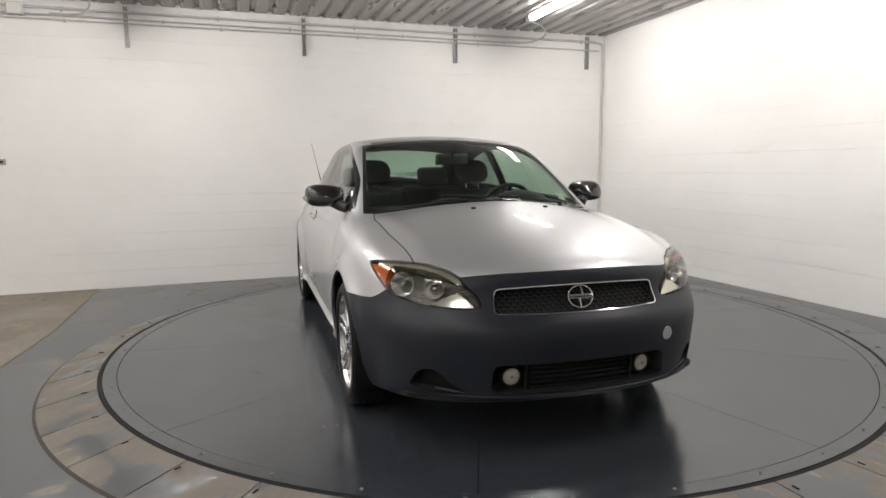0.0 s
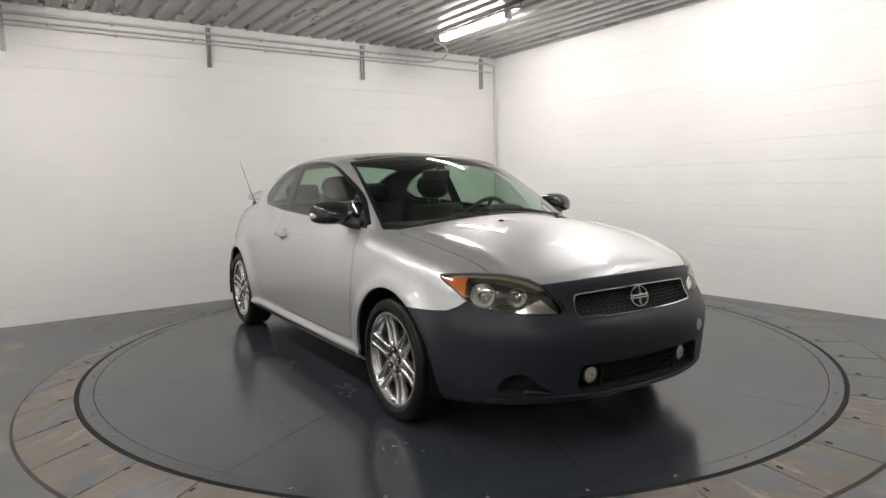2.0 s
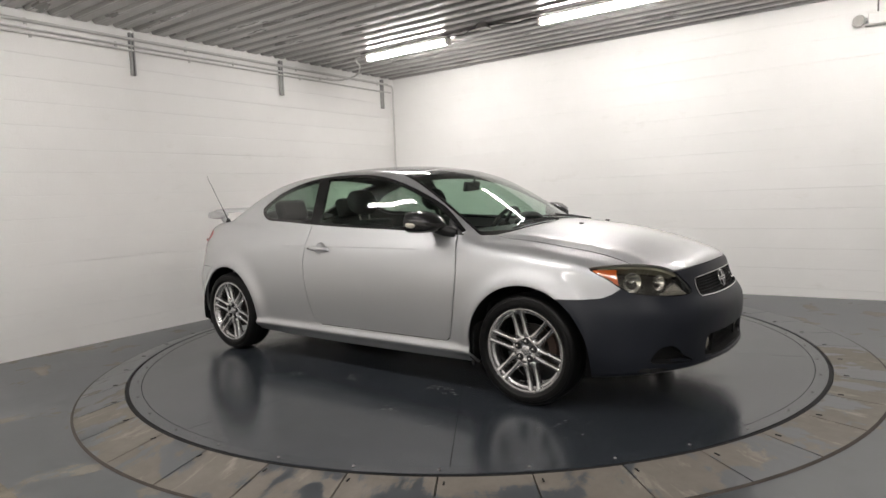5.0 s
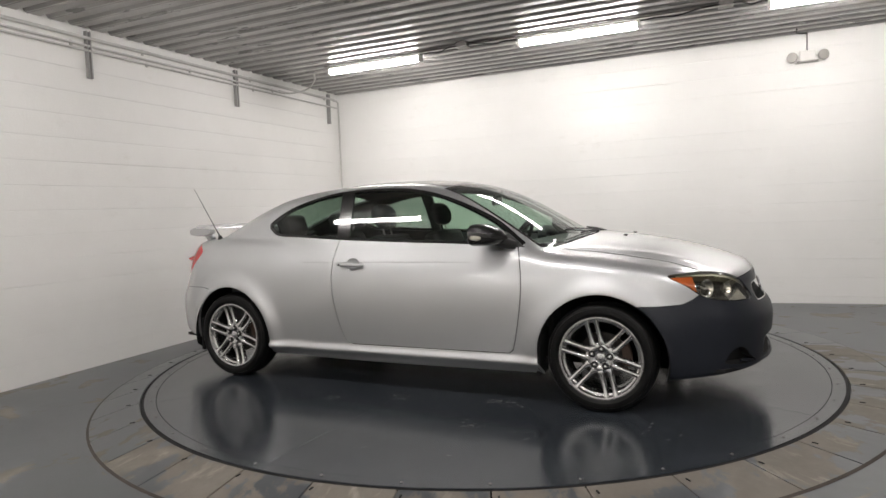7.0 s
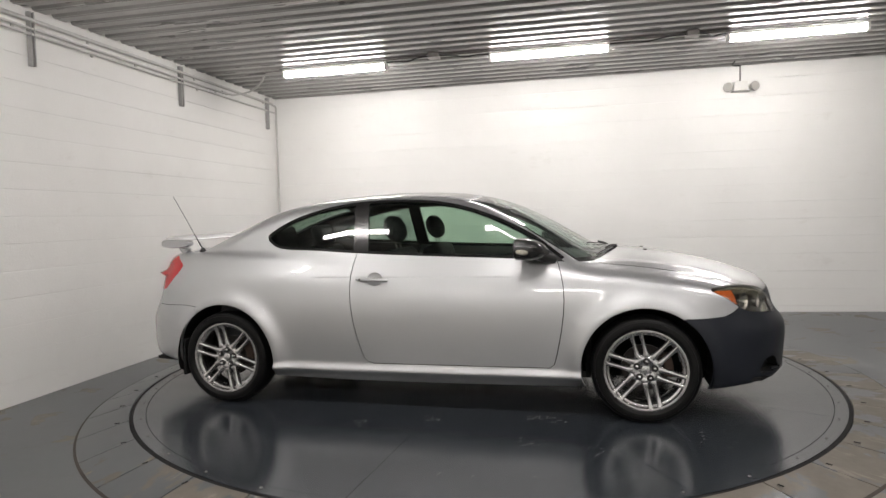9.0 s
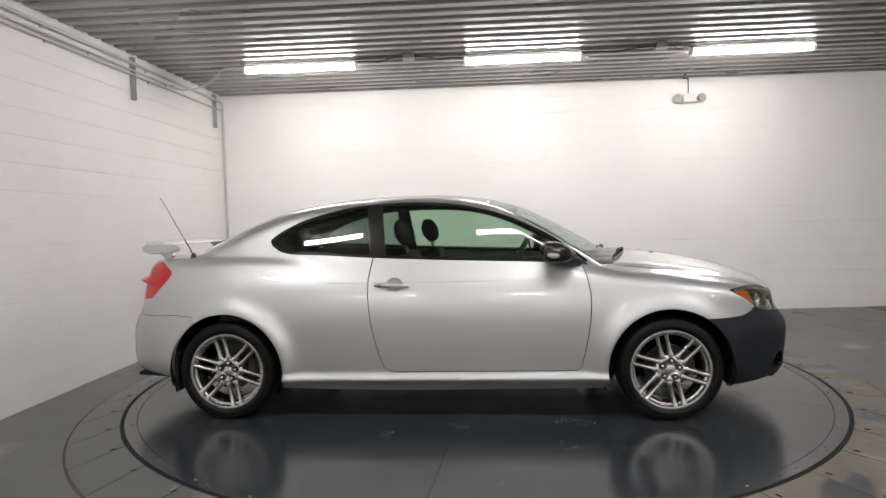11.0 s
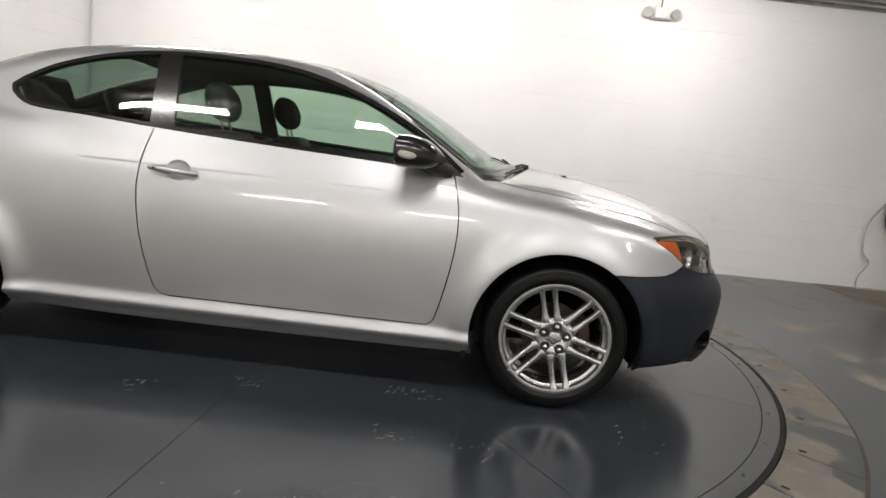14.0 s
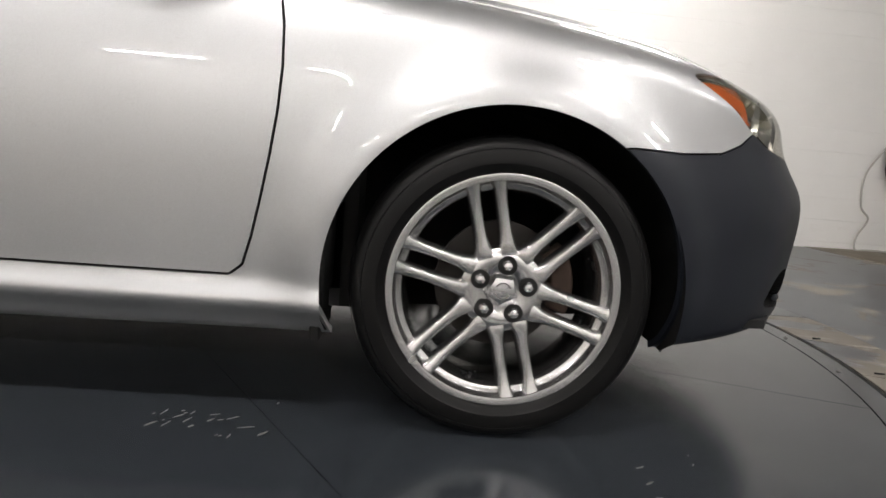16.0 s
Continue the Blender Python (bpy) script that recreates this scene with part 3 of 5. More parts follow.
def build_skin_parts():
    v, t = skin_mesh()
    tags = {}
    state = {"v": v, "t": t, "tag": np.zeros((len(t), 0), bool)}

    def add_cut(name, field):
        v, t, tag = state["v"], state["t"], state["tag"]
        f = field(v)
        # carry the earlier tags through the split by marking each triangle's row
        ids = np.arange(len(t))
        ff = np.where(np.abs(f) < 2e-5, 2e-5, f)
        neg = ff < 0
        s = neg[t].sum(1)
        same, mix = ids[(s == 0) | (s == 3)], ids[(s == 1) | (s == 2)]
        v2, t2, side = cut(v, t, f)
        src = ids if len(mix) == 0 else np.concatenate([same, mix, mix, mix])
        state["v"], state["t"] = v2, t2
        state["tag"] = np.concatenate([tag[src], side[:, None]], 1)
        tags[name] = state["tag"].shape[1] - 1

    xz = lambda pts: (lambda p: polygon_field(p[:, 0], p[:, 2], pts))
    add_cut("arch", lambda p: np.minimum(np.hypot(p[:, 0] - WHEEL_X, p[:, 2] - WHEEL_Z), np.hypot(p[:, 0] + WHEEL_X, p[:, 2] - WHEEL_Z)) - ARCH)
    add_cut("under", lambda p: p[:, 2] - low_z(p[:, 0]) - 0.004)
    add_cut("window", xz(WINDOW))
    add_cut("window_in", lambda p: polygon_field(p[:, 0], p[:, 2], WINDOW) + 0.017)
    add_cut("pillar_b1", lambda p: p[:, 0] + 0.448 + 0.10 * (p[:, 2] - 1.0))
    add_cut("pillar_b2", lambda p: p[:, 0] + 0.345 + 0.12 * (p[:, 2] - 1.0))
    add_cut("door", xz(DOOR))
    add_cut("door_gap", lambda p: np.abs(polygon_field(p[:, 0], p[:, 2], DOOR)) - 0.0028)
    add_cut("headlamp", xz(HEADLAMP))
    add_cut("headlamp_gap", lambda p: np.abs(polygon_field(p[:, 0], p[:, 2], HEADLAMP)) - 0.0018)
    add_cut("bumper_f", xz(BUMPER_F))
    add_cut("bumper_f_gap", lambda p: np.abs(polygon_field(p[:, 0], p[:, 2], BUMPER_F)) - 0.0022)
    add_cut("bumper_r", xz(BUMPER_R))
    add_cut("bumper_r_gap", lambda p: np.abs(polygon_field(p[:, 0], p[:, 2], BUMPER_R)) - 0.0018)
    add_cut("taillamp", lambda p: np.maximum(polygon_field(p[:, 0], p[:, 2], TAILLAMP), 0.44 - np.abs(p[:, 1])))
    bonnet = lambda p: np.maximum(np.maximum(np.abs(p[:, 1]) - (0.665 - 0.03 * step(1.5, 1.9, p[:, 0]) - 0.12 * step(1.88, 2.1, p[:, 0]) - 0.03 * step(1.22, 1.0, p[:, 0])), -(p[:, 0] - 1.148 + 0.42 * p[:, 1] ** 2)), 0.70 - p[:, 2])
    add_cut("bonnet", bonnet)
    add_cut("bonnet_gap", lambda p: np.abs(bonnet(p)) - 0.0026)
    cowl = lambda p: np.maximum(np.maximum(-(p[:, 0] - 1.135 + 0.42 * p[:, 1] ** 2), np.abs(p[:, 1]) - 0.50), 0.80 - p[:, 2])
    add_cut("cowl", cowl)
    screen = lambda p: np.maximum(np.maximum(np.abs(p[:, 1]) - (0.562 + 0.185 * (p[:, 0] - 0.30)), 0.325 - 0.10 * p[:, 1] ** 2 - p[:, 0]), np.maximum(0.93 - p[:, 2], p[:, 0] - 1.235 + 0.42 * p[:, 1] ** 2))
    add_cut("screen", screen)
    add_cut("screen_in", lambda p: screen(p) + 0.022)
    back = lambda p: np.maximum(np.maximum(np.abs(p[:, 1]) - 0.50 - 0.06 * (p[:, 0] + 1.0), p[:, 0] + 0.93 + 0.12 * p[:, 1] ** 2), -1.665 - p[:, 0])
    add_cut("back", lambda p: np.maximum(back(p), 1.0 - p[:, 2]))
    roofg = lambda p: np.maximum(np.maximum(np.abs(p[:, 1]) - 0.50, p[:, 0] - 0.30 + 0.08 * p[:, 1] ** 2), -0.80 - p[:, 0])
    add_cut("roof_glass", lambda p: np.maximum(roofg(p), 1.2 - p[:, 2]))
    add_cut("cup", lambda p: np.maximum(np.hypot(p[:, 0] + 0.285, (p[:, 2] - 0.838) / 0.86) - 0.0465, 0.5 - np.abs(p[:, 1])))
    add_cut("skirt", lambda p: np.maximum(p[:, 2] - 0.298, np.abs(p[:, 0]) - 1.2))
    # openings in the bumper, by the front view (y, z)
    grille = [(-0.2, 0.696), (0.0, 0.696), (0.200, 0.694), (0.340, 0.688), (0.356, 0.684), (0.362, 0.674), (0.372, 0.612), (0.371, 0.602), (0.362, 0.597), (0.200, 0.593), (0.0, 0.592), (-0.2, 0.592)]
    add_cut("grille", lambda p: np.maximum(polygon_field(np.abs(p[:, 1]), p[:, 2], grille), 1.9 - p[:, 0]))
    add_cut("grille_rim", lambda p: np.maximum(polygon_field(np.abs(p[:, 1]), p[:, 2], grille) - 0.0045, 1.9 - p[:, 0]))
    intake = rounded([(-0.3, 0.398), (0.30, 0.398), (0.372, 0.396), (0.392, 0.380), (0.400, 0.300), (0.385, 0.280), (0.30, 0.273), (-0.3, 0.270)])
    add_cut("intake", lambda p: np.maximum(polygon_field(np.abs(p[:, 1]), p[:, 2], intake), 1.9 - p[:, 0]))
    scoop = rounded([(0.470, 0.272), (0.545, 0.310), (0.580, 0.352), (0.610, 0.370), (0.650, 0.366), (0.674, 0.342), (0.692, 0.282), (0.60, 0.270)])
    add_cut("scoop", lambda p: np.maximum(polygon_field(np.abs(p[:, 1]), p[:, 2], scoop), 1.8 - p[:, 0]))
    v, t, g = state["v"], state["t"], state["tag"]
    tag = {k: g[:, i] for k, i in tags.items()}
    cen = v[t].mean(1)
    side_area = np.abs(cen[:, 1]) > 0.40
    free = ~tag["arch"] & ~tag["under"]
    free &= ~(tag["arch"] & (cen[:, 2] < 0.9))
    sel = {}

    def take(name, mask):
        nonlocal free
        sel[name] = mask & free
        free = free & ~mask

    up = cen[:, 2] > 0.9
    take("side_glass_front", tag["window_in"] & side_area & ~tag["pillar_b2"])
    take("side_glass_rear", tag["window_in"] & side_area & tag["pillar_b1"])
    take("window_trim", tag["window"] & side_area)
    take("windscreen", tag["screen_in"])
    take("screen_border", tag["screen"])
    take("rear_screen", tag["back"])
    take("roof_glass", tag["roof_glass"])
    take("grille_hole", tag["grille"])
    take("grille_rim", tag["grille_rim"])
    take("intake_hole", tag["intake"])
    take("scoop_hole", tag["scoop"])
    take("gap1", tag["headlamp_gap"] & (cen[:, 0] > 1.5))
    take("headlamp", tag["headlamp"] & (cen[:, 0] > 1.5))
    take("gap2", tag["bumper_f_gap"] & (cen[:, 0] > 1.5))
    take("front_bumper", tag["bumper_f"])
    take("taillamp", tag["taillamp"])
    take("gap3", tag["bumper_r_gap"] & (cen[:, 0] < -1.5))
    take("rear_bumper", tag["bumper_r"])
    take("gap4", tag["bonnet_gap"] & (cen[:, 2] > 0.7))
    take("bonnet", tag["bonnet"])
    take("cowl", tag["cowl"] & ~tag["screen"])
    take("gap5", tag["door_gap"] & side_area & (cen[:, 2] < 1.0))
    take("cup_hole", tag["cup"])
    take("side_skirt", tag["skirt"])
    take("door", tag["door"] & side_area)
    take("front_fender", (cen[:, 0] > 0.84) & (cen[:, 2] < 0.98) & side_area)
    take("boot_lid", (cen[:, 0] < -1.62) & (np.abs(cen[:, 1]) < 0.56))
    take("roof", (np.abs(cen[:, 1]) < 0.57) & up)
    take("quarter_panel", np.ones(len(t), bool))
    return v, t, sel


def skin_part(name, v, t, material, parent, label="", mirror=False, both=False, offset=0.0, rim=0.014, flip=False):
    """One panel from the skin, its edges turned inwards. both: the two halves in one mesh."""
    used, inv = np.unique(t, return_inverse=True)
    p, f = v[used].copy(), inv.reshape(-1, 3)
    nrm = skin_normal(p)
    p = p + nrm * offset
    e = np.concatenate([f[:, [0, 1]], f[:, [1, 2]], f[:, [2, 0]]])
    key = np.sort(e, 1)
    _, idx, cnt = np.unique(key, axis=0, return_index=True, return_counts=True)
    edge = e[idx[cnt == 1]]
    edge = edge[~((np.abs(p[edge[:, 0], 1]) < 1e-4) & (np.abs(p[edge[:, 1], 1]) < 1e-4))]
    n0 = len(p)
    if rim and len(edge):
        ring = np.unique(edge)
        back = np.full(n0, -1)
        back[ring] = n0 + np.arange(len(ring))
        p = np.concatenate([p, p[ring] - nrm[ring] * rim])
        nrm = np.concatenate([nrm, nrm[ring]])
        a, b = edge[:, 0], edge[:, 1]
        skirt = np.concatenate([np.stack([b, a, back[a]], 1), np.stack([b, back[a], back[b]], 1)])
    else:
        skirt = np.zeros((0, 3), int)
    faces = np.concatenate([f, skirt])
    smooth_from = len(f)
    # the ray fan runs from top view clockwise: make the faces look outwards
    fn = np.cross(p[f[:, 1]] - p[f[:, 0]], p[f[:, 2]] - p[f[:, 0]])
    if (fn * nrm[f[:, 0]]).sum() < 0:
        faces = faces[:, ::-1]
    if flip:
        faces = faces[:, ::-1]
    flags = np.arange(len(faces)) < smooth_from
    if both or mirror:
        q = p * np.array([1, -1, 1])
        if mirror:
            p, faces, nrm = q, faces[:, ::-1], nrm * np.array([1, -1, 1])
        else:
            faces = np.concatenate([faces, faces[:, ::-1] + len(p)])
            flags = np.concatenate([flags, flags])
            nrm = np.concatenate([nrm, nrm * np.array([1, -1, 1])])
            p = np.concatenate([p, q])
    me = bpy.data.meshes.new(name)
    me.from_pydata(p.tolist(), [], faces.tolist())
    me.materials.append(material)
    me.polygons.foreach_set("use_smooth", flags)
    if not flip:
        loops = faces[:, :].ravel()
        ln = nrm[loops].copy()
        hard = np.repeat(~flags, 3)
        fn = np.cross(p[faces[:, 1]] - p[faces[:, 0]], p[faces[:, 2]] - p[faces[:, 0]])
        fn = fn / (np.linalg.norm(fn, axis=1)[:, None] + 1e-12)
        ln[hard] = np.repeat(fn, 3, 0)[hard]
        me.normals_split_custom_set(ln.tolist())
    ob = new(name, me)
    ob.parent = parent
    if label:
        tagged(ob, label)
    return ob


car = thing("car", "silver two-door coupe with dark unpainted front bumper, parked on the turntable", "car", at=(0.008, 0.060, 0))
car.rotation_euler = (0, 0, radians(-1.15))
SV, ST, SEL = build_skin_parts()


def panel(name, key, material, label="", pair=False, **more):
    tri = ST[SEL[key]]
    if len(tri) == 0:
        return []
    if pair:
        return [skin_part(name, SV, tri, material, car, label, mirror=m, **more) for m in (False, True)]
    return [skin_part(name, SV, tri, material, car, label, both=True, **more)]


panel("bonnet", "bonnet", SILVER)
panel("front_bumper", "front_bumper", PRIMER, "dark blue-grey unpainted plastic bumper cover")
panel("rear_bumper", "rear_bumper", SILVER)
panel("roof", "roof", SILVER)
panel("roof_glass", "roof_glass", BLACK_GLOSS, "dark glass roof panel")
WINDSCREEN = panel("windscreen", "windscreen", SCREEN, "greenish glass", rim=0.004)
panel("windscreen_border", "screen_border", BLACK_GLOSS, rim=0.006)
REAR_SCREEN = panel("rear_window", "rear_screen", GLASS, "greenish glass", rim=0.004)
panel("cowl_panel", "cowl", BLACK_TRIM)
panel("boot_lid", "boot_lid", SILVER)
DOORS = panel("door", "door", SILVER, pair=True)
panel("front_fender", "front_fender", SILVER, pair=True)
panel("quarter_panel", "quarter_panel", SILVER, pair=True)
panel("side_skirt", "side_skirt", SILVER, pair=True)
panel("window_trim", "window_trim", BLACK_GLOSS, "glossy black window surround", pair=True)
for glass in panel("door_window", "side_glass_front", GLASS, "greenish glass", pair=True, rim=0.004) + panel("quarter_window", "side_glass_rear", GLASS_REAR, "dark tinted glass", pair=True, rim=0.004) + WINDSCREEN + REAR_SCREEN:
    glass.visible_shadow = False
HEADLAMPS = panel("headlamp", "headlamp", LENS, "slightly yellowed clear lens over dark housing", pair=True, rim=0.004)
for lens in HEADLAMPS:
    lens.visible_shadow = False
panel("tail_lamp", "taillamp", RED_LENS, "red plastic lens", pair=True)
def islands(tri):
    """The separate runs of one set of triangles."""
    root = {}

    def find(a):
        while root.setdefault(a, a) != a:
            root[a] = root[root[a]]
            a = root[a]
        return a

    for a, b, c in tri.tolist():
        ra = find(a)
        root[find(b)] = ra
        root[find(c)] = ra
    mark = np.array([find(a) for a in tri[:, 0].tolist()])
    return [tri[mark == m] for m in np.unique(mark)]


for key in ("gap1", "gap2", "gap3", "gap4", "gap5"):
    for run in islands(ST[SEL[key]]):
        if len(run) > 40:
            for m in (False, True):
                skin_part("panel_gap", SV, run, LINER, car, mirror=m, offset=-0.012, rim=0.0)


# ---- wheels ----
def build_wheel(x, y, flip, tyre_only=False):
    """Hub at the origin, outer side towards -y; turned round for the far side."""
    wheel = part("wheel", add_lathe(bmesh.new(), [(0.02, 0.055), (0.08, 0.055), (0.082, 0.062), (0.135, 0.062), (0.135, 0.080), (0.02, 0.080)], 40), DISC, car, "silver alloy wheel with six twin spokes and worn brake disc")
    wheel.location = (x, y, WHEEL_Z)
    wheel.rotation_euler = (0, 0, math.pi if flip else 0)
    tyre = [(0.220, 0.135), (0.245, 0.160), (0.275, 0.165), (0.295, 0.155), (0.306, 0.135), (0.310, 0.095), (0.311, 0.055), (0.310, 0.015), (0.305, -0.018), (0.298, -0.030), (0.290, -0.036),
            (0.285, -0.037), (0.283, -0.041), (0.270, -0.044), (0.255, -0.043), (0.252, -0.040), (0.243, -0.036), (0.236, -0.028), (0.228, -0.010)]
    bm = add_lathe(bmesh.new(), tyre, 96)
    for v in bm.verts:
        v.co.z = max(v.co.z, -WHEEL_Z + 0.001)
    part("tyre", bm, RUBBER, wheel, "worn black rubber tyre")
    grooves = bmesh.new()
    for gy in (0.0, 0.035, 0.075, 0.11):
        add_lathe(grooves, [(0.3115, gy), (0.3117, gy + 0.004), (0.3115, gy + 0.008)], 64)
    for v in grooves.verts:
        v.co.z = max(v.co.z, -WHEEL_Z + 0.0014)
    part("tread_groove", grooves, LINER, wheel)
    rim = [(0.238, -0.012), (0.239, -0.027), (0.2365, -0.0325), (0.2340, -0.0330), (0.2225, -0.0305), (0.2205, -0.027), (0.2180, -0.013), (0.2150, -0.010), (0.2055, -0.007), (0.2030, -0.002), (0.2005, 0.012), (0.198, 0.04), (0.196, 0.10), (0.215, 0.135), (0.222, 0.14)]
    part("rim", add_lathe(bmesh.new(), rim, 96), ALLOY, wheel)
    # twin spokes: parallel bars, rounded on top, flowing into the hub and the rim
    for k in range(6):
        ang = radians(104 - 60 * k)
        bm = bmesh.new()
        for s in (-1, 1):
            rows = []
            for r, w, top, off in ((0.040, 0.024, -0.004, 0.016), (0.066, 0.0215, -0.0140, 0.0215), (0.080, 0.0175, -0.0165, 0.0240), (0.095, 0.0132, -0.0162, 0.0252), (0.115, 0.0108, -0.0155, 0.0256), (0.150, 0.0100, -0.0162, 0.0260), (0.185, 0.0104, -0.0200, 0.0264), (0.207, 0.0122, -0.0250, 0.0268), (0.220, 0.0160, -0.0288, 0.0270), (0.231, 0.0200, -0.0312, 0.0268)):
                base = top + 0.030
                sec = [(-w - 0.004, base), (-w - 0.002, top + 0.010), (-w * 0.86, top + 0.0018), (-w * 0.62, top), (w * 0.62, top), (w * 0.86, top + 0.0018), (w + 0.002, top + 0.010), (w + 0.004, base)]
                ring = []
                for u, yy in sec:
                    px, pz = r, s * off + u
                    ring.append(bm.verts.new((px * math.cos(ang) - pz * math.sin(ang), yy, px * math.sin(ang) + pz * math.cos(ang))))
                rows.append(ring)
            for a, b in zip(rows, rows[1:]):
                for i in range(7):
                    bm.faces.new((a[i], a[i + 1], b[i + 1], b[i]))
                bm.faces.new((a[7], a[0], b[0], b[7]))
            bm.faces.new(rows[0])
            bm.faces.new(rows[-1][::-1])
        bmesh.ops.recalc_face_normals(bm, faces=bm.faces)
        part("twin_spoke", bm, ALLOY, wheel)
    hub = [(0.0, -0.004), (0.026, -0.004), (0.034, -0.006), (0.040, -0.012), (0.062, -0.0150), (0.078, -0.0145), (0.086, -0.008), (0.090, 0.018)]
    part("hub", add_lathe(bmesh.new(), hub, 60), ALLOY, wheel)
    cap = bmesh.new()
    add_lathe(cap, [(0.0, -0.0185), (0.022, -0.018), (0.030, -0.0155), (0.033, -0.008)], 5, Matrix.Rotation(radians(-48), 4, "Y"))
    part("centre_cap", cap, EMBLEM, wheel, "worn silver centre cap")
    ring = bmesh.new()
    for a0, a1 in ((20, 150), (200, 330)):
        add_tube(ring, [(0.016 * math.cos(radians(a)), -0.0192, 0.016 * math.sin(radians(a))) for a in range(a0, a1 + 1, 10)], 0.0013, 6)
    part("cap_mark", ring, STEEL, wheel)
    for k in range(5):
        ang = radians(84 + 72 * k)
        m = Matrix.Translation((0.052 * math.cos(ang), 0, 0.052 * math.sin(ang)))
        well = add_lathe(bmesh.new(), [(0.0198, -0.0160), (0.0186, -0.0172), (0.0105, -0.0160), (0.0100, -0.008)], 20, m)
        part("nut_seat", well, LINER, wheel)
        nut = add_lathe(bmesh.new(), [(0.0105, -0.006), (0.0105, -0.024), (0.0085, -0.028), (0.0, -0.029)], 6, m)
        part("wheel_nut", nut, CHROME, wheel, "chrome wheel nut", smooth=False)
    va = radians(-106)
    part("valve", add_tube(bmesh.new(), [(0.199 * math.cos(va), 0.0, 0.199 * math.sin(va)), (0.190 * math.cos(va), -0.02, 0.190 * math.sin(va))], 0.004), BLACK_TRIM, wheel)
    cal = bmesh.new()
    rings = [[cal.verts.new((r * math.cos(a), yy, r * math.sin(a))) for r, yy in ((0.110, 0.045), (0.160, 0.045), (0.160, 0.095), (0.110, 0.095))] for a in [radians(8 + 5.8 * j) for j in range(-5, 6)]]
    for u, v in zip(rings, rings[1:]):
        for j in range(4):
            cal.faces.new((u[j], u[(j + 1) % 4], v[(j + 1) % 4], v[j]))
    cal.faces.new(rings[0][::-1])
    cal.faces.new(rings[-1])
    bmesh.ops.recalc_face_normals(cal, faces=cal.faces)
    part("brake_caliper", cal, RUST, wheel, "rusty brake caliper", bevel=0.006)
    return wheel


for wx in (WHEEL_X, -WHEEL_X):
    build_wheel(wx, -0.825, False)
    build_wheel(wx, 0.825, True)


def arch_liner(x, side):
    """The dark tunnel behind each wheel opening, with its lip."""
    bm = bmesh.new()
    n = 40
    prof = ((0.368, 0.862), (0.374, 0.82), (0.385, 0.74), (0.385, 0.50))
    rings = []
    for r, y in prof:
        rings.append([bm.verts.new((x + r * math.cos(a), side * min(y, 0.81 if i in (0, n) else y), WHEEL_Z + r * math.sin(a))) for i, a in enumerate([radians(-18 + 216 * k / n) for k in range(n + 1)])])
    for u, v in zip(rings, rings[1:]):
        for k in range(n):
            bm.faces.new((u[k], u[k + 1], v[k + 1], v[k]))
    bm.faces.new(rings[-1])
    bmesh.ops.solidify(bm, geom=list(bm.faces), thickness=0.006)
    bmesh.ops.recalc_face_normals(bm, faces=bm.faces)
    part("wheel_liner", bm, LINER, car)


for wx in (WHEEL_X, -WHEEL_X):
    for s in (-1, 1):
        arch_liner(wx, s)
for s in (-1, 1):
    for wx in (0.985, -1.715):
        flap = box(wx - 0.012, wx + 0.012, s * 0.725 - 0.09, s * 0.725 + 0.09, 0.17, 0.42)
        part("mud_flap", flap, LINER, car, bevel=0.006)


# ---- details of the car ----
def surface_xs(pts):
    """The skin's foremost x at many points of the front view at once."""
    p = np.array(pts, float)
    lo, hi = np.full(len(p), 1.2), np.full(len(p), 2.6)
    for _ in range(26):
        mid = (lo + hi) / 2
        inside = skin(np.stack([mid, p[:, 0], p[:, 1]], 1)) < 0
        lo, hi = np.where(inside, mid, lo), np.where(inside, hi, mid)
    return lo


def surface_x(y, z):
    """The skin's foremost x at a point of the front view."""
    lo, hi = 1.2, 2.6
    for _ in range(30):
        mid = (lo + hi) / 2
        if skin(np.array([[mid, y, z]]))[0] < 0:
            lo = mid
        else:
            hi = mid
    return lo


def surface_y(x, z):
    """The half width of the skin at a point of the side view."""
    lo, hi = 0.1, 1.2
    for _ in range(30):
        mid = (lo + hi) / 2
        if skin(np.array([[x, mid, z]]))[0] < 0:
            lo = mid
        else:
            hi = mid
    return lo


def surface_z(x, y):
    lo, hi = 0.5, 1.8
    for _ in range(30):
        mid = (lo + hi) / 2
        if skin(np.array([[x, y, mid]]))[0] < 0:
            lo = mid
        else:
            hi = mid
    return lo


def build_sticker():
    """A small white sheet stuck inside the windscreen's lower corner."""
    bm = bmesh.new()
    rows = [[bm.verts.new((x, y, surface_z(x, y) - 0.014)) for y in (0.535, 0.560, 0.585)] for x in (0.96, 0.89)]
    for i in range(2):
        bm.faces.new((rows[0][i], rows[0][i + 1], rows[1][i + 1], rows[1][i]))
    bmesh.ops.solidify(bm, geom=list(bm.faces), thickness=0.001)
    part("screen_sticker", bm, WHITE_PLASTIC, car, "small white sticker inside the glass")


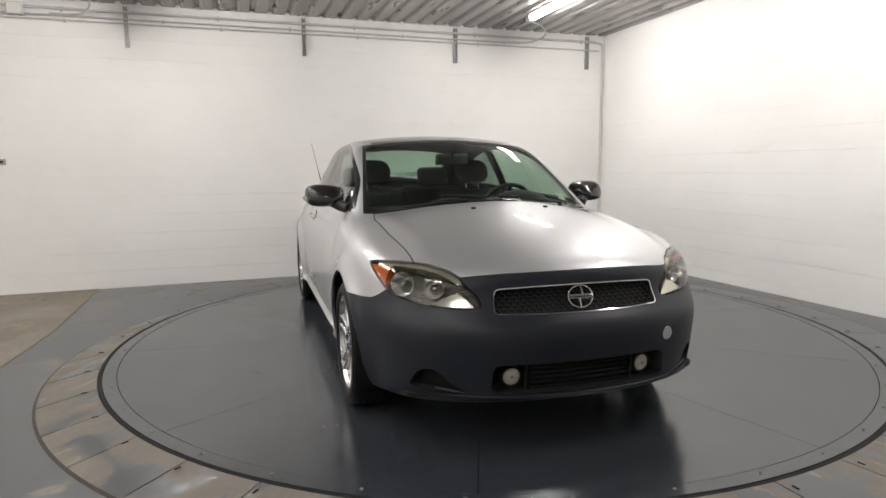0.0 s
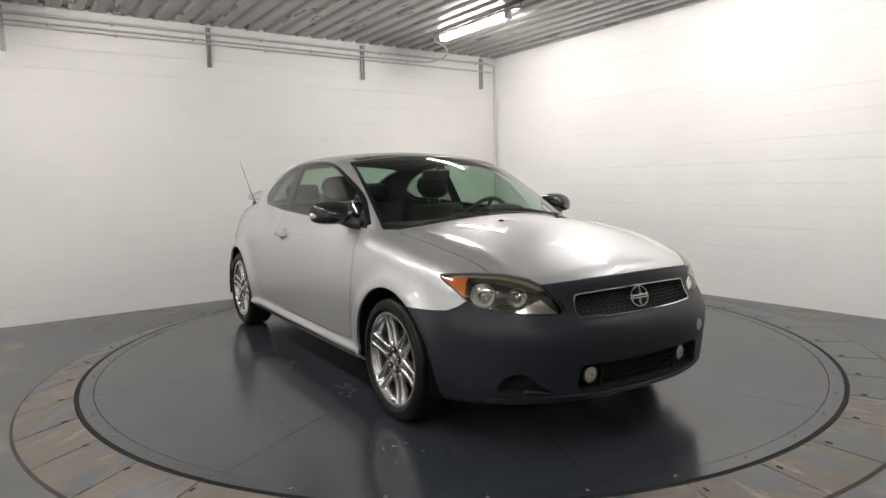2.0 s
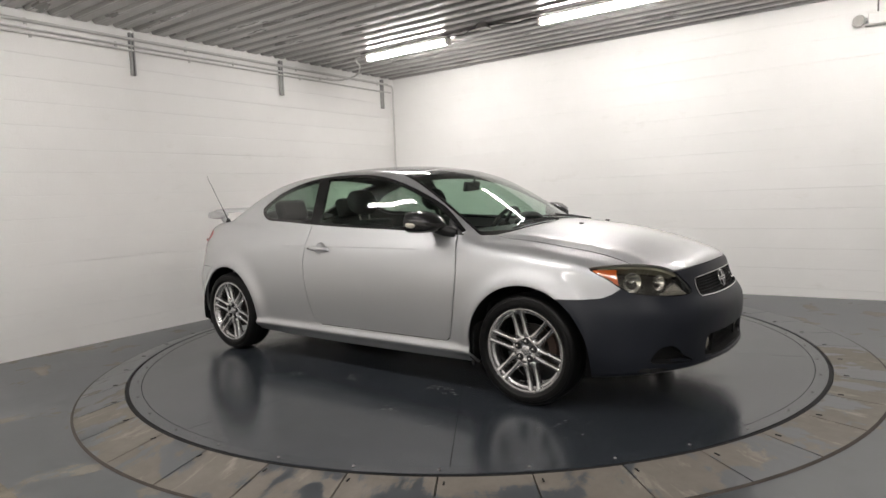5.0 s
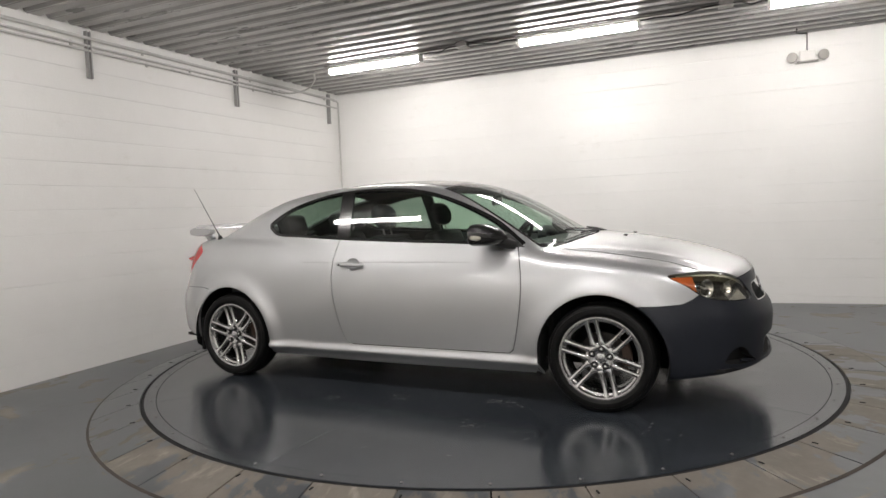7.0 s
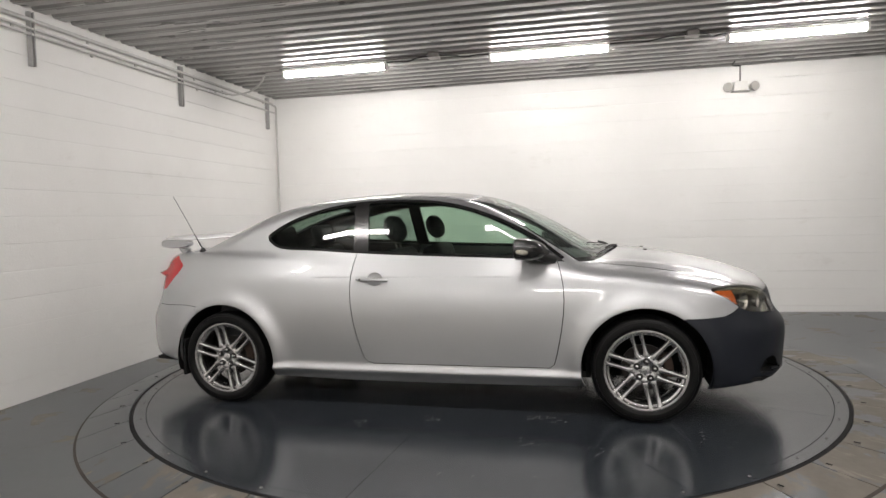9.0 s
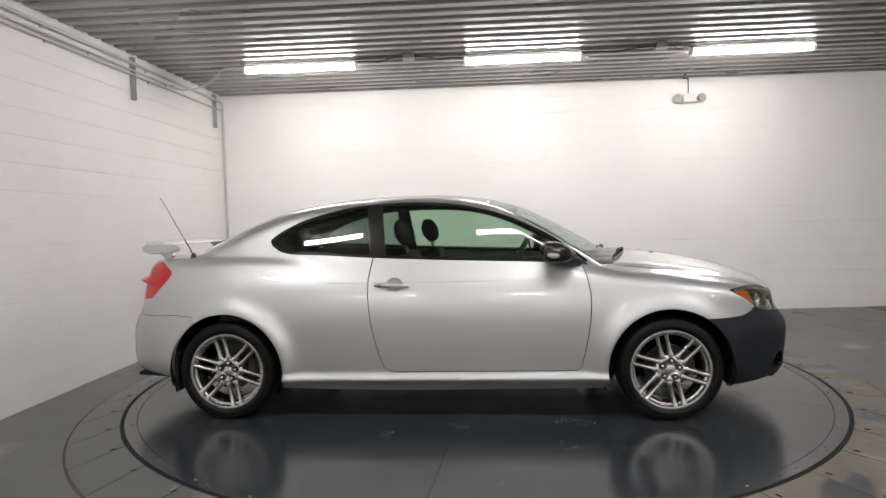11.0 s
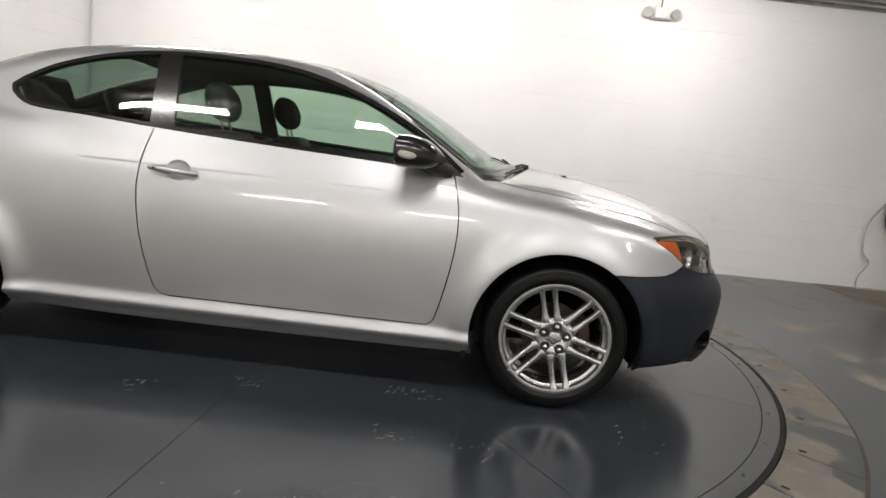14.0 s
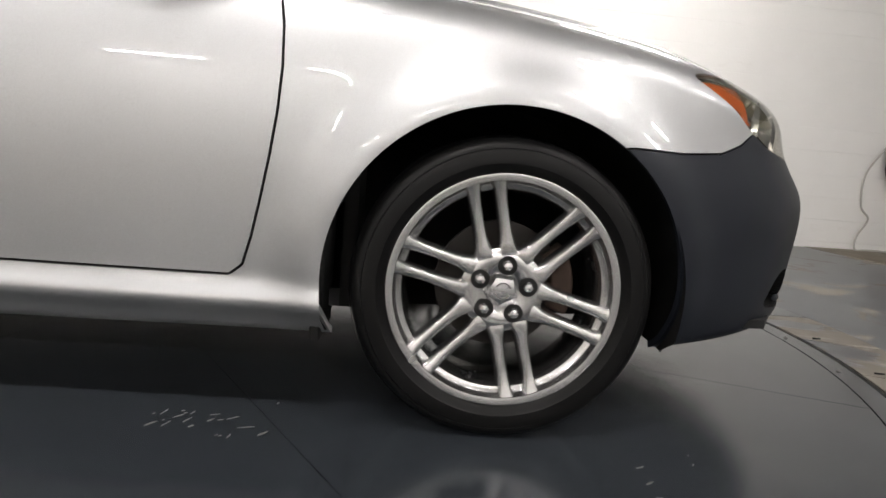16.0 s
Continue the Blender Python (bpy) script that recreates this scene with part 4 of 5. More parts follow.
def build_grille():
    panel("grille_surround", "grille_rim", CHROME, "chrome grille surround", offset=0.003, rim=0.02)
    # a dark tub behind the opening and a honeycomb of fine bars in it
    panel("grille_tub", "grille_hole", LINER, offset=-0.045, rim=-0.045)
    bars = bmesh.new()
    pitch, h = 0.030, 0.0145
    row, z, segs = 0, 0.590, []
    while z < 0.700:
        y = -0.40 + (0.5 * pitch if row % 2 else 0)
        while y < 0.40:
            hexa = [(y + 0.5 * pitch * c, z + h * s) for c, s in ((-0.72, 0.28), (0, 0.60), (0.72, 0.28), (0.72, -0.28), (0, -0.60), (-0.72, -0.28))]
            for k in (0, 1, 2):
                (ya, za), (yb, zb) = hexa[k], hexa[k + 1]
                limit = 0.372 - (0.02 if max(za, zb) > 0.68 or min(za, zb) < 0.602 else 0)
                if max(abs(ya), abs(yb)) < limit and min(za, zb) > 0.590 and max(za, zb) < 0.697:
                    segs.append((ya, za, yb, zb))
            y += pitch
        z += h
        row += 1
    xa, xb = surface_xs([q[:2] for q in segs]) - 0.020, surface_xs([q[2:] for q in segs]) - 0.020
    for (ya, za, yb, zb), x0, x1 in zip(segs, xa, xb):
        add_tube(bars, [(x0, ya, za), (x1, yb, zb)], 0.0022, 4)
    part("grille_mesh", bars, BLACK_TRIM, car, "black honeycomb mesh")
    # ring badge with a plain cross shape in it
    zc, x0 = 0.648, surface_x(0, 0.648) + 0.004
    tilt = Matrix.Translation((x0, 0, zc)) @ Matrix.Rotation(radians(-14), 4, "Y")
    ring = bmesh.new()
    add_tube(ring, [tilt @ Vector((0, 0.056 * math.cos(a), 0.046 * math.sin(a))) for a in [2 * math.pi * k / 40 for k in range(41)]], 0.0040, 8)
    for s in (-1, 1):
        v = [(0, -0.054, 0.006 * s), (0.006, -0.02, 0.010 * s), (0.006, -0.006 * s, 0.040 * s), (0.006, 0.012 * s, 0.040 * s), (0.006, 0.02, 0.006 * s), (0, 0.054, 0.003 * s)]
        add_tube(ring, [tilt @ Vector((0.002, -0.052, 0.006 * s)), tilt @ Vector((0.004, 0.052, 0.006 * s))], 0.005, 6)
        add_tube(ring, [tilt @ Vector((0.004, 0.008 * s, 0.008 * s)), tilt @ Vector((0.003, 0.002 * s, 0.044 * s))], [0.008, 0.004], 6)
    part("badge", ring, EMBLEM, car, "silver oval ring badge")


def build_bumper_details():
    panel("intake_tub", "intake_hole", LINER, offset=-0.11, rim=-0.11)
    slats = bmesh.new()
    for k in range(6):
        z = 0.285 + 0.020 * k
        add_tube(slats, [(surface_x(y, z) - 0.050, y, z) for y in np.linspace(-0.225, 0.225, 15)], 0.0035, 6)
    part("intake_grille", slats, LINER, car, "black slatted lower grille")
    panel("scoop_tub", "scoop_hole", LINER, offset=-0.06, rim=-0.06, pair=True)
    for s in (-1, 1):
        y, z = s * 0.305, 0.335
        x = surface_x(y, z) - 0.042
        m = Matrix.Translation((x, y, z)) @ Matrix.Rotation(radians(90 + s * 6), 4, "Z")
        fog = part("fog_lamp", add_lathe(bmesh.new(), [(0.0, -0.006), (0.018, -0.005), (0.029, -0.002), (0.036, 0.004)], 32, m), FOG_LENS, car, "round fog lamp with fluted glass")
        part("fog_ring", add_lathe(bmesh.new(), [(0.036, 0.003), (0.038, -0.004), (0.044, 0.002), (0.046, 0.07)], 32, m), BLACK_TRIM, fog)
        bulb = bmesh.new()
        bmesh.ops.create_uvsphere(bulb, u_segments=12, v_segments=8, radius=0.006, matrix=Matrix.Translation((x + 0.006, y, z)))
        part("bulb_shield", bulb, STEEL, fog)
        # upright web between the fog lamp's recess and the middle grille
        web = bmesh.new()
        add_tube(web, [(surface_x(s * 0.245, q) - 0.045, s * 0.245, q) for q in (0.275, 0.31, 0.35, 0.392)], 0.007, 8)
        part("grille_web", web, LINER, car)
    # round cover for the towing eye
    x = surface_x(0.412, 0.464)
    cover = add_lathe(bmesh.new(), [(0.0, 0.004), (0.027, 0.003), (0.029, 0.0), (0.029, -0.01)], 32, Matrix.Translation((x, 0.412, 0.464)) @ Matrix.Rotation(radians(-90 + 12), 4, "Z"))
    part("tow_cover", cover, DOT, car, "light grey round cover")
    # lip below the intake
    lip = bmesh.new()
    add_tube(lip, [(surface_x(y, 0.258) - 0.002, y, 0.256 + 0.012 * (y / 0.6) ** 2) for y in np.linspace(-0.56, 0.56, 31)], [0.004 + 0.008 * math.sin(math.pi * k / 30) for k in range(31)], 8)
    part("bumper_lip", lip, PRIMER, car)
    for s in (-1, 1):
        fin = bmesh.new()
        add_tube(fin, [(surface_x(s * y, z) - 0.008, s * y, z) for y, z in ((0.49, 0.276), (0.545, 0.284), (0.60, 0.290))], [0.003, 0.008, 0.006], 8)
        part("scoop_fin", fin, PRIMER, car)


def build_headlamp(s):
    """Bowl lamps, amber corner and dark housing behind the clear lens."""
    lens = HEADLAMPS[0 if s < 0 else 1]
    tri = ST[SEL["headlamp"]]
    v = SV
    cen = v[tri].mean(1)
    amber = polygon_field(cen[:, 0], cen[:, 2], [(1.735, 0.766), (1.78, 0.768), (1.842, 0.764), (1.868, 0.690), (1.872, 0.680), (1.83, 0.714)]) < 0
    strip = (polygon_field(cen[:, 0], cen[:, 2], HEADLAMP) > -0.011) & (cen[:, 2] > 0.715) & (cen[:, 0] > 1.76) & ~amber
    inner = (polygon_field(cen[:, 0], cen[:, 2], [(2.080, 0.676), (2.124, 0.622), (2.035, 0.630)]) < 0)
    for name, mask, mat, off, label in (("turn_signal", amber, AMBER, -0.006, "amber turn signal"), ("lamp_strip", strip, LAMP_EDGE, -0.012, "ribbed olive strip"), ("corner_reflector", inner, LAMP_BOWL, -0.02, ""), ("lamp_housing", ~amber & ~strip & ~inner, LAMP_HOUSE, -0.048, "dark lamp housing")):
        skin_part(name, SV, tri[mask], mat, lens, label, mirror=s > 0, offset=off, rim=0.02 if name == "lamp_housing" else 0.035)
    for x, z, r in ((1.925, 0.704, 0.050), (2.028, 0.694, 0.040)):
        y = surface_y(x, z)
        n = skin_normal(np.array([[x, -y, z]]))[0]
        face = Vector((0.80, -0.60, 0.0)) if x < 2 else Vector((0.90, -0.42, 0.0))
        c = Vector((x, -y, z)) - Vector(n) * 0.030
        m = Matrix.Translation(Vector((c.x, s * -c.y if s > 0 else c.y, c.z)))
        if s > 0:
            face.y = -face.y
        q = face.to_track_quat("Y", "Z").to_matrix().to_4x4()
        bowl = add_lathe(bmesh.new(), [(0.006, -0.030), (r * 0.5, -0.022), (r * 0.8, -0.008), (r, 0.006), (r * 1.05, 0.006)], 28, m @ q)
        part("reflector_bowl", bowl, LAMP_BOWL, lens, "silver reflector bowl")
        bulb = add_lathe(bmesh.new(), [(0.0, 0.004), (0.008, 0.002), (0.009, -0.03)], 12, m @ q)
        part("bulb", bulb, CHROME, lens)


def build_mirror(s):
    """Door mirror: shell on an arm from the window's front corner."""
    mirror = bmesh.new()
    rings = []
    stations = [(0.640, 0.058, 0.104, 1.022), (0.648, 0.066, 0.111, 1.022), (0.70, 0.066, 0.110, 1.021), (0.745, 0.058, 0.100, 1.016), (0.785, 0.040, 0.078, 1.008), (0.808, 0.015, 0.035, 1.002)]
    for x, hz, hy, zc in stations:
        ring = []
        for k in range(28):
            a = 2 * math.pi * k / 28
            c, q = math.cos(a), math.sin(a)
            e = 0.62
            yy = hy * math.copysign(abs(c) ** e, c)
            zz = hz * math.copysign(abs(q) ** e, q) * (1 - 0.22 * (yy / hy if c < 0 else 0) * -1 * 0.6)
            ring.append(mirror.verts.new((x - 0.02 + 0.035 * (1 - (yy + hy) / (2 * hy)), s * (0.862 + yy), zc + zz)))
        rings.append(ring)
    for a, b in zip(rings, rings[1:]):
        for k in range(28):
            mirror.faces.new((a[k], a[(k + 1) % 28], b[(k + 1) % 28], b[k]))
    mirror.faces.new(rings[-1])
    bmesh.ops.recalc_face_normals(mirror, faces=mirror.faces)
    mir = part("door_mirror", mirror, BLACK_GLOSS, car, "glossy black door mirror")
    glass = bmesh.new()
    gv = [glass.verts.new((v.x + 0.006, v.y, v.z)) for v in [Vector((0.640 - 0.02 + 0.035 * (1 - (yy + 0.108) / 0.216), s * (0.862 + yy), 1.022 + zz)) for yy, zz in [(0.106 * math.copysign(abs(math.cos(t)) ** 0.62, math.cos(t)), 0.055 * math.copysign(abs(math.sin(t)) ** 0.62, math.sin(t))) for t in [2 * math.pi * k / 28 for k in range(28)]]]]
    glass.faces.new(gv)
    r = bmesh.ops.extrude_face_region(glass, geom=list(glass.faces))
    for g in r["geom"]:
        if isinstance(g, bmesh.types.BMVert):
            g.co.x += 0.004
    bmesh.ops.recalc_face_normals(glass, faces=glass.faces)
    part("mirror_glass", glass, CHROME, mir, "mirror glass")
    arm = bmesh.new()
    add_tube(arm, [(0.735, s * 0.835, 0.985), (0.79, s * 0.785, 0.966), (0.845, s * 0.748, 0.950)], [0.026, 0.034, 0.028], 12)
    part("mirror_arm", arm, BLACK_TRIM, mir)
    sail = bmesh.new()
    tri3 = [(0.905, 0.936), (0.79, 0.944), (0.775, 1.035)]
    va = [sail.verts.new((x, s * (surface_y(x, z) + 0.006), z)) for x, z in tri3]
    vb = [sail.verts.new((x, s * (surface_y(x, z) - 0.010), z)) for x, z in tri3]
    sail.faces.new(va)
    sail.faces.new(vb[::-1])
    for k in range(3):
        sail.faces.new((va[k], va[(k + 1) % 3], vb[(k + 1) % 3], vb[k]))
    bmesh.ops.recalc_face_normals(sail, faces=sail.faces)
    part("mirror_base", sail, BLACK_TRIM, mir, bevel=0.003)
    lens = bmesh.new()
    add_tube(lens, curve_points([(0.640, s * 0.968, 1.012), (0.675, s * 0.973, 1.008), (0.71, s * 0.966, 1.005)], 4), [0.006, 0.012, 0.014, 0.016, 0.016, 0.016, 0.014, 0.010, 0.004], 8)
    part("mirror_marker", lens, FOG_LENS, mir, "clear side marker lens")


def build_handle(s):
    x0, x1, z = -0.405, -0.195, 0.836
    y = surface_y(-0.30, z)
    cup = bmesh.new()
    m = Matrix.Translation((-0.285, s * (surface_y(-0.285, z) + 0.0005), z + 0.002))
    add_lathe(cup, [(0.053, 0.0025), (0.050, 0.0015), (0.046, -0.0015), (0.036, -0.008), (0.0, -0.012)], 36, m @ Matrix.Rotation(0 if s > 0 else math.pi, 4, "Z") @ Matrix.Rotation(radians(16), 4, "X") @ Matrix.Diagonal((1.0, 1.0, 0.86, 1)))
    cup_ob = part("door_handle", cup, SILVER, DOORS[0 if s < 0 else 1], "silver pull handle over a round cup")
    bar = bmesh.new()
    pts = curve_points([(x0, s * (y + 0.012), z + 0.004), (-0.36, s * (y + 0.022), z + 0.003), (-0.30, s * (y + 0.026), z), (-0.24, s * (y + 0.024), z - 0.002), (x1, s * (y + 0.012), z - 0.004)], 5)
    n = len(pts)
    add_tube(bar, pts, [0.006 + 0.0075 * math.sin(math.pi * min(max(i / (n - 1), 0.03), 0.97)) ** 0.45 for i in range(n)], 12)
    part("handle_bar", bar, SILVER, cup_ob)
    lock = add_cyl(bmesh.new(), 0.007, 0.004, Matrix.Translation((x0 + 0.03, s * (y + 0.034), z + 0.003)) @ Matrix.Rotation(math.pi / 2, 4, "X"), 16)
    part("lock", lock, STEEL, cup_ob)


def build_spoiler():
    wing = bmesh.new()
    n = 41
    rings = []
    for k in range(n):
        t = -1 + 2 * k / (n - 1)
        y = 0.56 * t
        e = step(0.80, 0.93, np.array([abs(t)]))[0]
        end = max(0.0, (abs(t) - 0.95) / 0.05)
        zc = 1.112 - 0.032 * e
        chord = 0.125 + 0.135 * e - 0.03 * end ** 2
        thick = 0.017 + 0.027 * e - 0.008 * end ** 2
        xc = -2.11 + chord * 0.5 + 0.055 * abs(t) ** 2.2
        ring = []
        for i in range(20):
            a = 2 * math.pi * i / 20
            c, q = math.cos(a), math.sin(a)
            taper = 0.78 - 0.22 * c
            c, q = math.copysign(abs(c) ** 0.7, c), math.copysign(abs(q) ** 0.7, q)
            ring.append(wing.verts.new((xc + chord * 0.5 * c, y, zc + thick * q * taper - 0.012 * c * (1 - e))))
        rings.append(ring)
    for a, b in zip(rings, rings[1:]):
        for i in range(20):
            wing.faces.new((a[i], a[(i + 1) % 20], b[(i + 1) % 20], b[i]))
    wing.faces.new(rings[0])
    wing.faces.new(rings[-1][::-1])
    bmesh.ops.recalc_face_normals(wing, faces=wing.faces)
    spoiler = part("rear_spoiler", wing, SILVER, car)
    for s in (-1, 1):
        leg = bmesh.new()
        add_tube(leg, [(-1.90, s * 0.47, 1.010), (-1.93, s * 0.475, 1.045), (-1.96, s * 0.48, 1.075)], [0.034, 0.030, 0.026], 12)
        part("spoiler_leg", leg, SILVER, spoiler)
    return spoiler


def build_antenna():
    x, y = -1.665, -0.617
    z = surface_z(x, y)
    base = bmesh.new()
    add_lathe(base, [(0.0, 0.03), (0.010, 0.028), (0.018, 0.012), (0.022, -0.004)], 20, Matrix.Translation((x, y, z)) @ Matrix.Rotation(radians(90), 4, "X"))
    ant = part("aerial", base, BLACK_TRIM, car, "thin black whip aerial")
    tip = Vector((-1.842, -0.682, 1.420))
    mast = bmesh.new()
    a = Vector((x, y, z + 0.015))
    add_tube(mast, [a, a.lerp(tip, 0.25), a.lerp(tip, 0.3), tip], [0.005, 0.004, 0.0022, 0.0016], 8)
    part("aerial_mast", mast, BLACK_TRIM, ant)


def build_wipers():
    for pivot, end, mid in (((1.185, 0.42), (1.02, -0.30), 0.5), ((1.215, -0.14), (1.085, -0.52), 0.5)):
        p0 = Vector((pivot[0], pivot[1], surface_z(*pivot) + 0.012))
        p1 = Vector((end[0], end[1], surface_z(*end) + 0.010))
        m = p0.lerp(p1, 0.5)
        m.z = surface_z(m.x, m.y) + 0.020
        arm = part("wiper", add_tube(bmesh.new(), curve_points([p0, p0.lerp(m, 0.5) + Vector((0, 0, 0.006)), m], 5), 0.006, 8), BLACK_TRIM, car, "black wiper arm and blade")
        pts = []
        for k in range(13):
            t = -0.5 + k / 12
            q = m + (p1 - p0) * t * 0.86
            pts.append((q.x, q.y, surface_z(q.x, q.y) + 0.008))
        part("wiper_blade", add_tube(bmesh.new(), pts, 0.0045, 6), BLACK_TRIM, arm)
        part("wiper_pivot", add_cyl(bmesh.new(), 0.013, 0.022, Matrix.Translation((p0.x, p0.y, p0.z - 0.006)), 16), BLACK_TRIM, arm)
    for x, y in ((1.407, -0.190), (1.407, 0.215)):
        z = surface_z(x, y)
        noz = bmesh.new()
        add_box(noz, (0.026, 0.020, 0.010), Matrix.Translation((x, y, z + 0.004)))
        part("washer_nozzle", noz, BLACK_TRIM, car, bevel=0.004)


def seat(x, y, width, rear=False):
    """Cushion, reclined backrest and a headrest on two posts."""
    tilt = Matrix.Rotation(radians(-20), 4, "Y")
    cush = bmesh.new()
    add_box(cush, (0.50, width, 0.16), Matrix.Translation((x + 0.22, y, 0.46)) @ Matrix.Rotation(radians(-6), 4, "Y"))
    s = part("seat", cush, CABIN, car, "dark cloth seat", bevel=0.05)
    s.modifiers[0].segments = 4
    back = bmesh.new()
    add_box(back, (0.16, width, 0.60), Matrix.Translation((x - 0.06, y, 0.725)) @ tilt)
    b = part("seat_back", back, CABIN, s, bevel=0.055)
    b.modifiers[0].segments = 4
    if rear:
        return
    head = bmesh.new()
    bmesh.ops.create_uvsphere(head, u_segments=24, v_segments=16, radius=1.0, matrix=Matrix.Translation((x - 0.165, y, 1.150)) @ tilt @ Matrix.Diagonal((0.060, 0.135, 0.095, 1)))
    for v in head.verts:
        u = (v.co.y - y) / 0.135
        v.co.y = y + 0.135 * math.copysign(abs(u) ** 0.55, u)
    part("headrest", head, CABIN, s)
    for d in (-0.05, 0.05):
        part("headrest_post", add_tube(bmesh.new(), [(x - 0.165, y + d, 1.10), (x - 0.13, y + d, 0.98)], 0.006), STEEL, s)


def build_cabin():
    tub = box(-1.55, 1.02, -0.70, 0.70, 0.22, 0.26)
    part("cabin_floor", tub, CABIN_GREY, car)
    for s in (-1, 1):
        trim = box(-1.45, 0.95, s * 0.735 - 0.018, s * 0.735 + 0.018, 0.24, 0.90)
        t = part("door_trim", trim, CABIN_GREY, car, "dark grey door lining", bevel=0.01)
        part("armrest", box(-0.2, 0.55, s * 0.685 - 0.03, s * 0.685 + 0.03, 0.70, 0.75), CABIN_GREY, t, bevel=0.012)
    part("firewall", box(1.02, 1.05, -0.70, 0.70, 0.22, 0.90), LINER, car)
    dash = bmesh.new()
    prof = [(1.08, 0.905), (0.95, 0.945), (0.78, 0.955), (0.68, 0.915), (0.66, 0.80), (0.72, 0.62), (0.80, 0.45), (1.04, 0.45)]
    rows = [[dash.verts.new((x, y * (0.80 if x > 0.9 and z > 0.6 else 1.0), z)) for x, z in prof] for y in np.linspace(-0.68, 0.68, 9)]
    for a, b in zip(rows, rows[1:]):
        for i in range(len(prof)):
            j = (i + 1) % len(prof)
            dash.faces.new((a[i], a[j], b[j], b[i]))
    dash.faces.new(rows[0])
    dash.faces.new(rows[-1][::-1])
    bmesh.ops.recalc_face_normals(dash, faces=dash.faces)
    d = part("dashboard", dash, CABIN_GREY, car, "dark grey dashboard")
    hood = bmesh.new()
    add_tube(hood, curve_points([(0.74, 0.18, 0.94), (0.72, 0.25, 0.985), (0.72, 0.37, 1.0), (0.72, 0.49, 0.985), (0.74, 0.56, 0.94)], 5), 0.035, 10)
    part("instrument_hood", hood, CABIN_GREY, d)
    sw = bmesh.new()
    m = Matrix.Translation((0.50, 0.37, 0.905)) @ Matrix.Rotation(radians(-62), 4, "Y")
    add_tube(sw, [m @ Vector((0.18 * math.cos(a), 0.18 * math.sin(a), 0)) for a in [2 * math.pi * k / 40 for k in range(41)]], 0.015, 10)
    for a in (0, math.pi, -math.pi / 2 + math.pi):
        add_tube(sw, [m @ Vector((0.02 * math.cos(a), 0.02 * math.sin(a), 0.01)), m @ Vector((0.175 * math.cos(a), 0.175 * math.sin(a), 0))], 0.016, 8)
    add_cyl(sw, 0.06, 0.04, m @ Matrix.Translation((0, 0, 0.01)), 20)
    wheel = part("steering_wheel", sw, BLACK_TRIM, car, "black steering wheel")
    col = bmesh.new()
    add_tube(col, [(0.52, 0.37, 0.89), (0.78, 0.37, 0.78)], 0.04, 10)
    part("steering_column", col, CABIN_GREY, wheel)
    seat(-0.115, -0.385, 0.50)
    seat(-0.02, 0.37, 0.50)
    seat(-1.02, -0.34, 0.60, True)
    seat(-1.02, 0.34, 0.60, True)
    for s in (-1, 1):
        head = bmesh.new()
        add_box(head, (0.10, 0.28, 0.17), Matrix.Translation((-1.16, s * 0.34, 1.10)) @ Matrix.Rotation(radians(-18), 4, "Y"))
        part("rear_headrest", head, CABIN, car, bevel=0.035)
    part("parcel_shelf", box(-1.80, -1.20, -0.56, 0.56, 0.955, 0.975), CABIN_GREY, car)
    part("console", box(-0.25, 0.70, -0.10, 0.10, 0.26, 0.60), CABIN_GREY, car, bevel=0.03)
    rv = bmesh.new()
    add_box(rv, (0.03, 0.23, 0.07), Matrix.Translation((0.46, 0.0, 1.235)) @ Matrix.Rotation(radians(12), 4, "Y") @ Matrix.Rotation(radians(8), 4, "Z"))
    mir = part("rear_view_mirror", rv, BLACK_TRIM, car, "black rear view mirror", bevel=0.012)
    part("mirror_stalk", add_tube(bmesh.new(), [(0.47, 0, 1.25), (0.50, 0, 1.30)], 0.01), BLACK_TRIM, mir)
    # roof lining and pillar linings: the inner side of the panels
    for key in ("roof", "roof_glass"):
        panel("roof_lining", key, CABIN_GREY, offset=-0.030, rim=0.0, flip=True)
    panel("pillar_lining", "quarter_panel", CABIN_GREY, offset=-0.026, rim=0.0, flip=True, pair=True)
    panel("trim_lining", "window_trim", CABIN_GREY, offset=-0.022, rim=0.0, flip=True, pair=True)
    # inspection sticker in the windscreen
    for dy, w in ((0.0, 0.035), (0.045, 0.03)):
        y = 0.44 + dy
        x = 1.05 - 0.3 * dy
        z = surface_z(x, y) - 0.012
        stk = bmesh.new()
        add_box(stk, (0.045, w, 0.0015), Matrix.Translation((x, y, z)) @ Matrix.Rotation(radians(32), 4, "Y"))
        part("sticker", stk, WHITE_PLASTIC, car, "small pale windscreen sticker")


def build_underside():
    pan = bmesh.new()
    pts = [(2.10, 0.55), (2.0, 0.70), (1.75, 0.74), (1.72, 0.46), (0.98, 0.46), (0.98, 0.74), (-0.98, 0.74), (-0.98, 0.46), (-1.72, 0.46), (-1.72, 0.70), (-2.08, 0.62)]
    loop = [(x, -y) for x, y in pts] + [(x, y) for x, y in pts[::-1]]
    a = [pan.verts.new((x, y, 0.235)) for x, y in loop]
    b = [pan.verts.new((x, y, 0.255)) for x, y in loop]
    pan.faces.new(a)
    pan.faces.new(b[::-1])
    for k in range(len(loop)):
        j = (k + 1) % len(loop)
        pan.faces.new((a[k], a[j], b[j], b[k]))
    bmesh.ops.recalc_face_normals(pan, faces=pan.faces)
    part("underbody", pan, LINER, car, smooth=False)
    for x in (WHEEL_X, -WHEEL_X):
        part("axle", add_tube(bmesh.new(), [(x, -0.74, WHEEL_Z), (x, 0.74, WHEEL_Z)], 0.03, 10), STEEL, car)


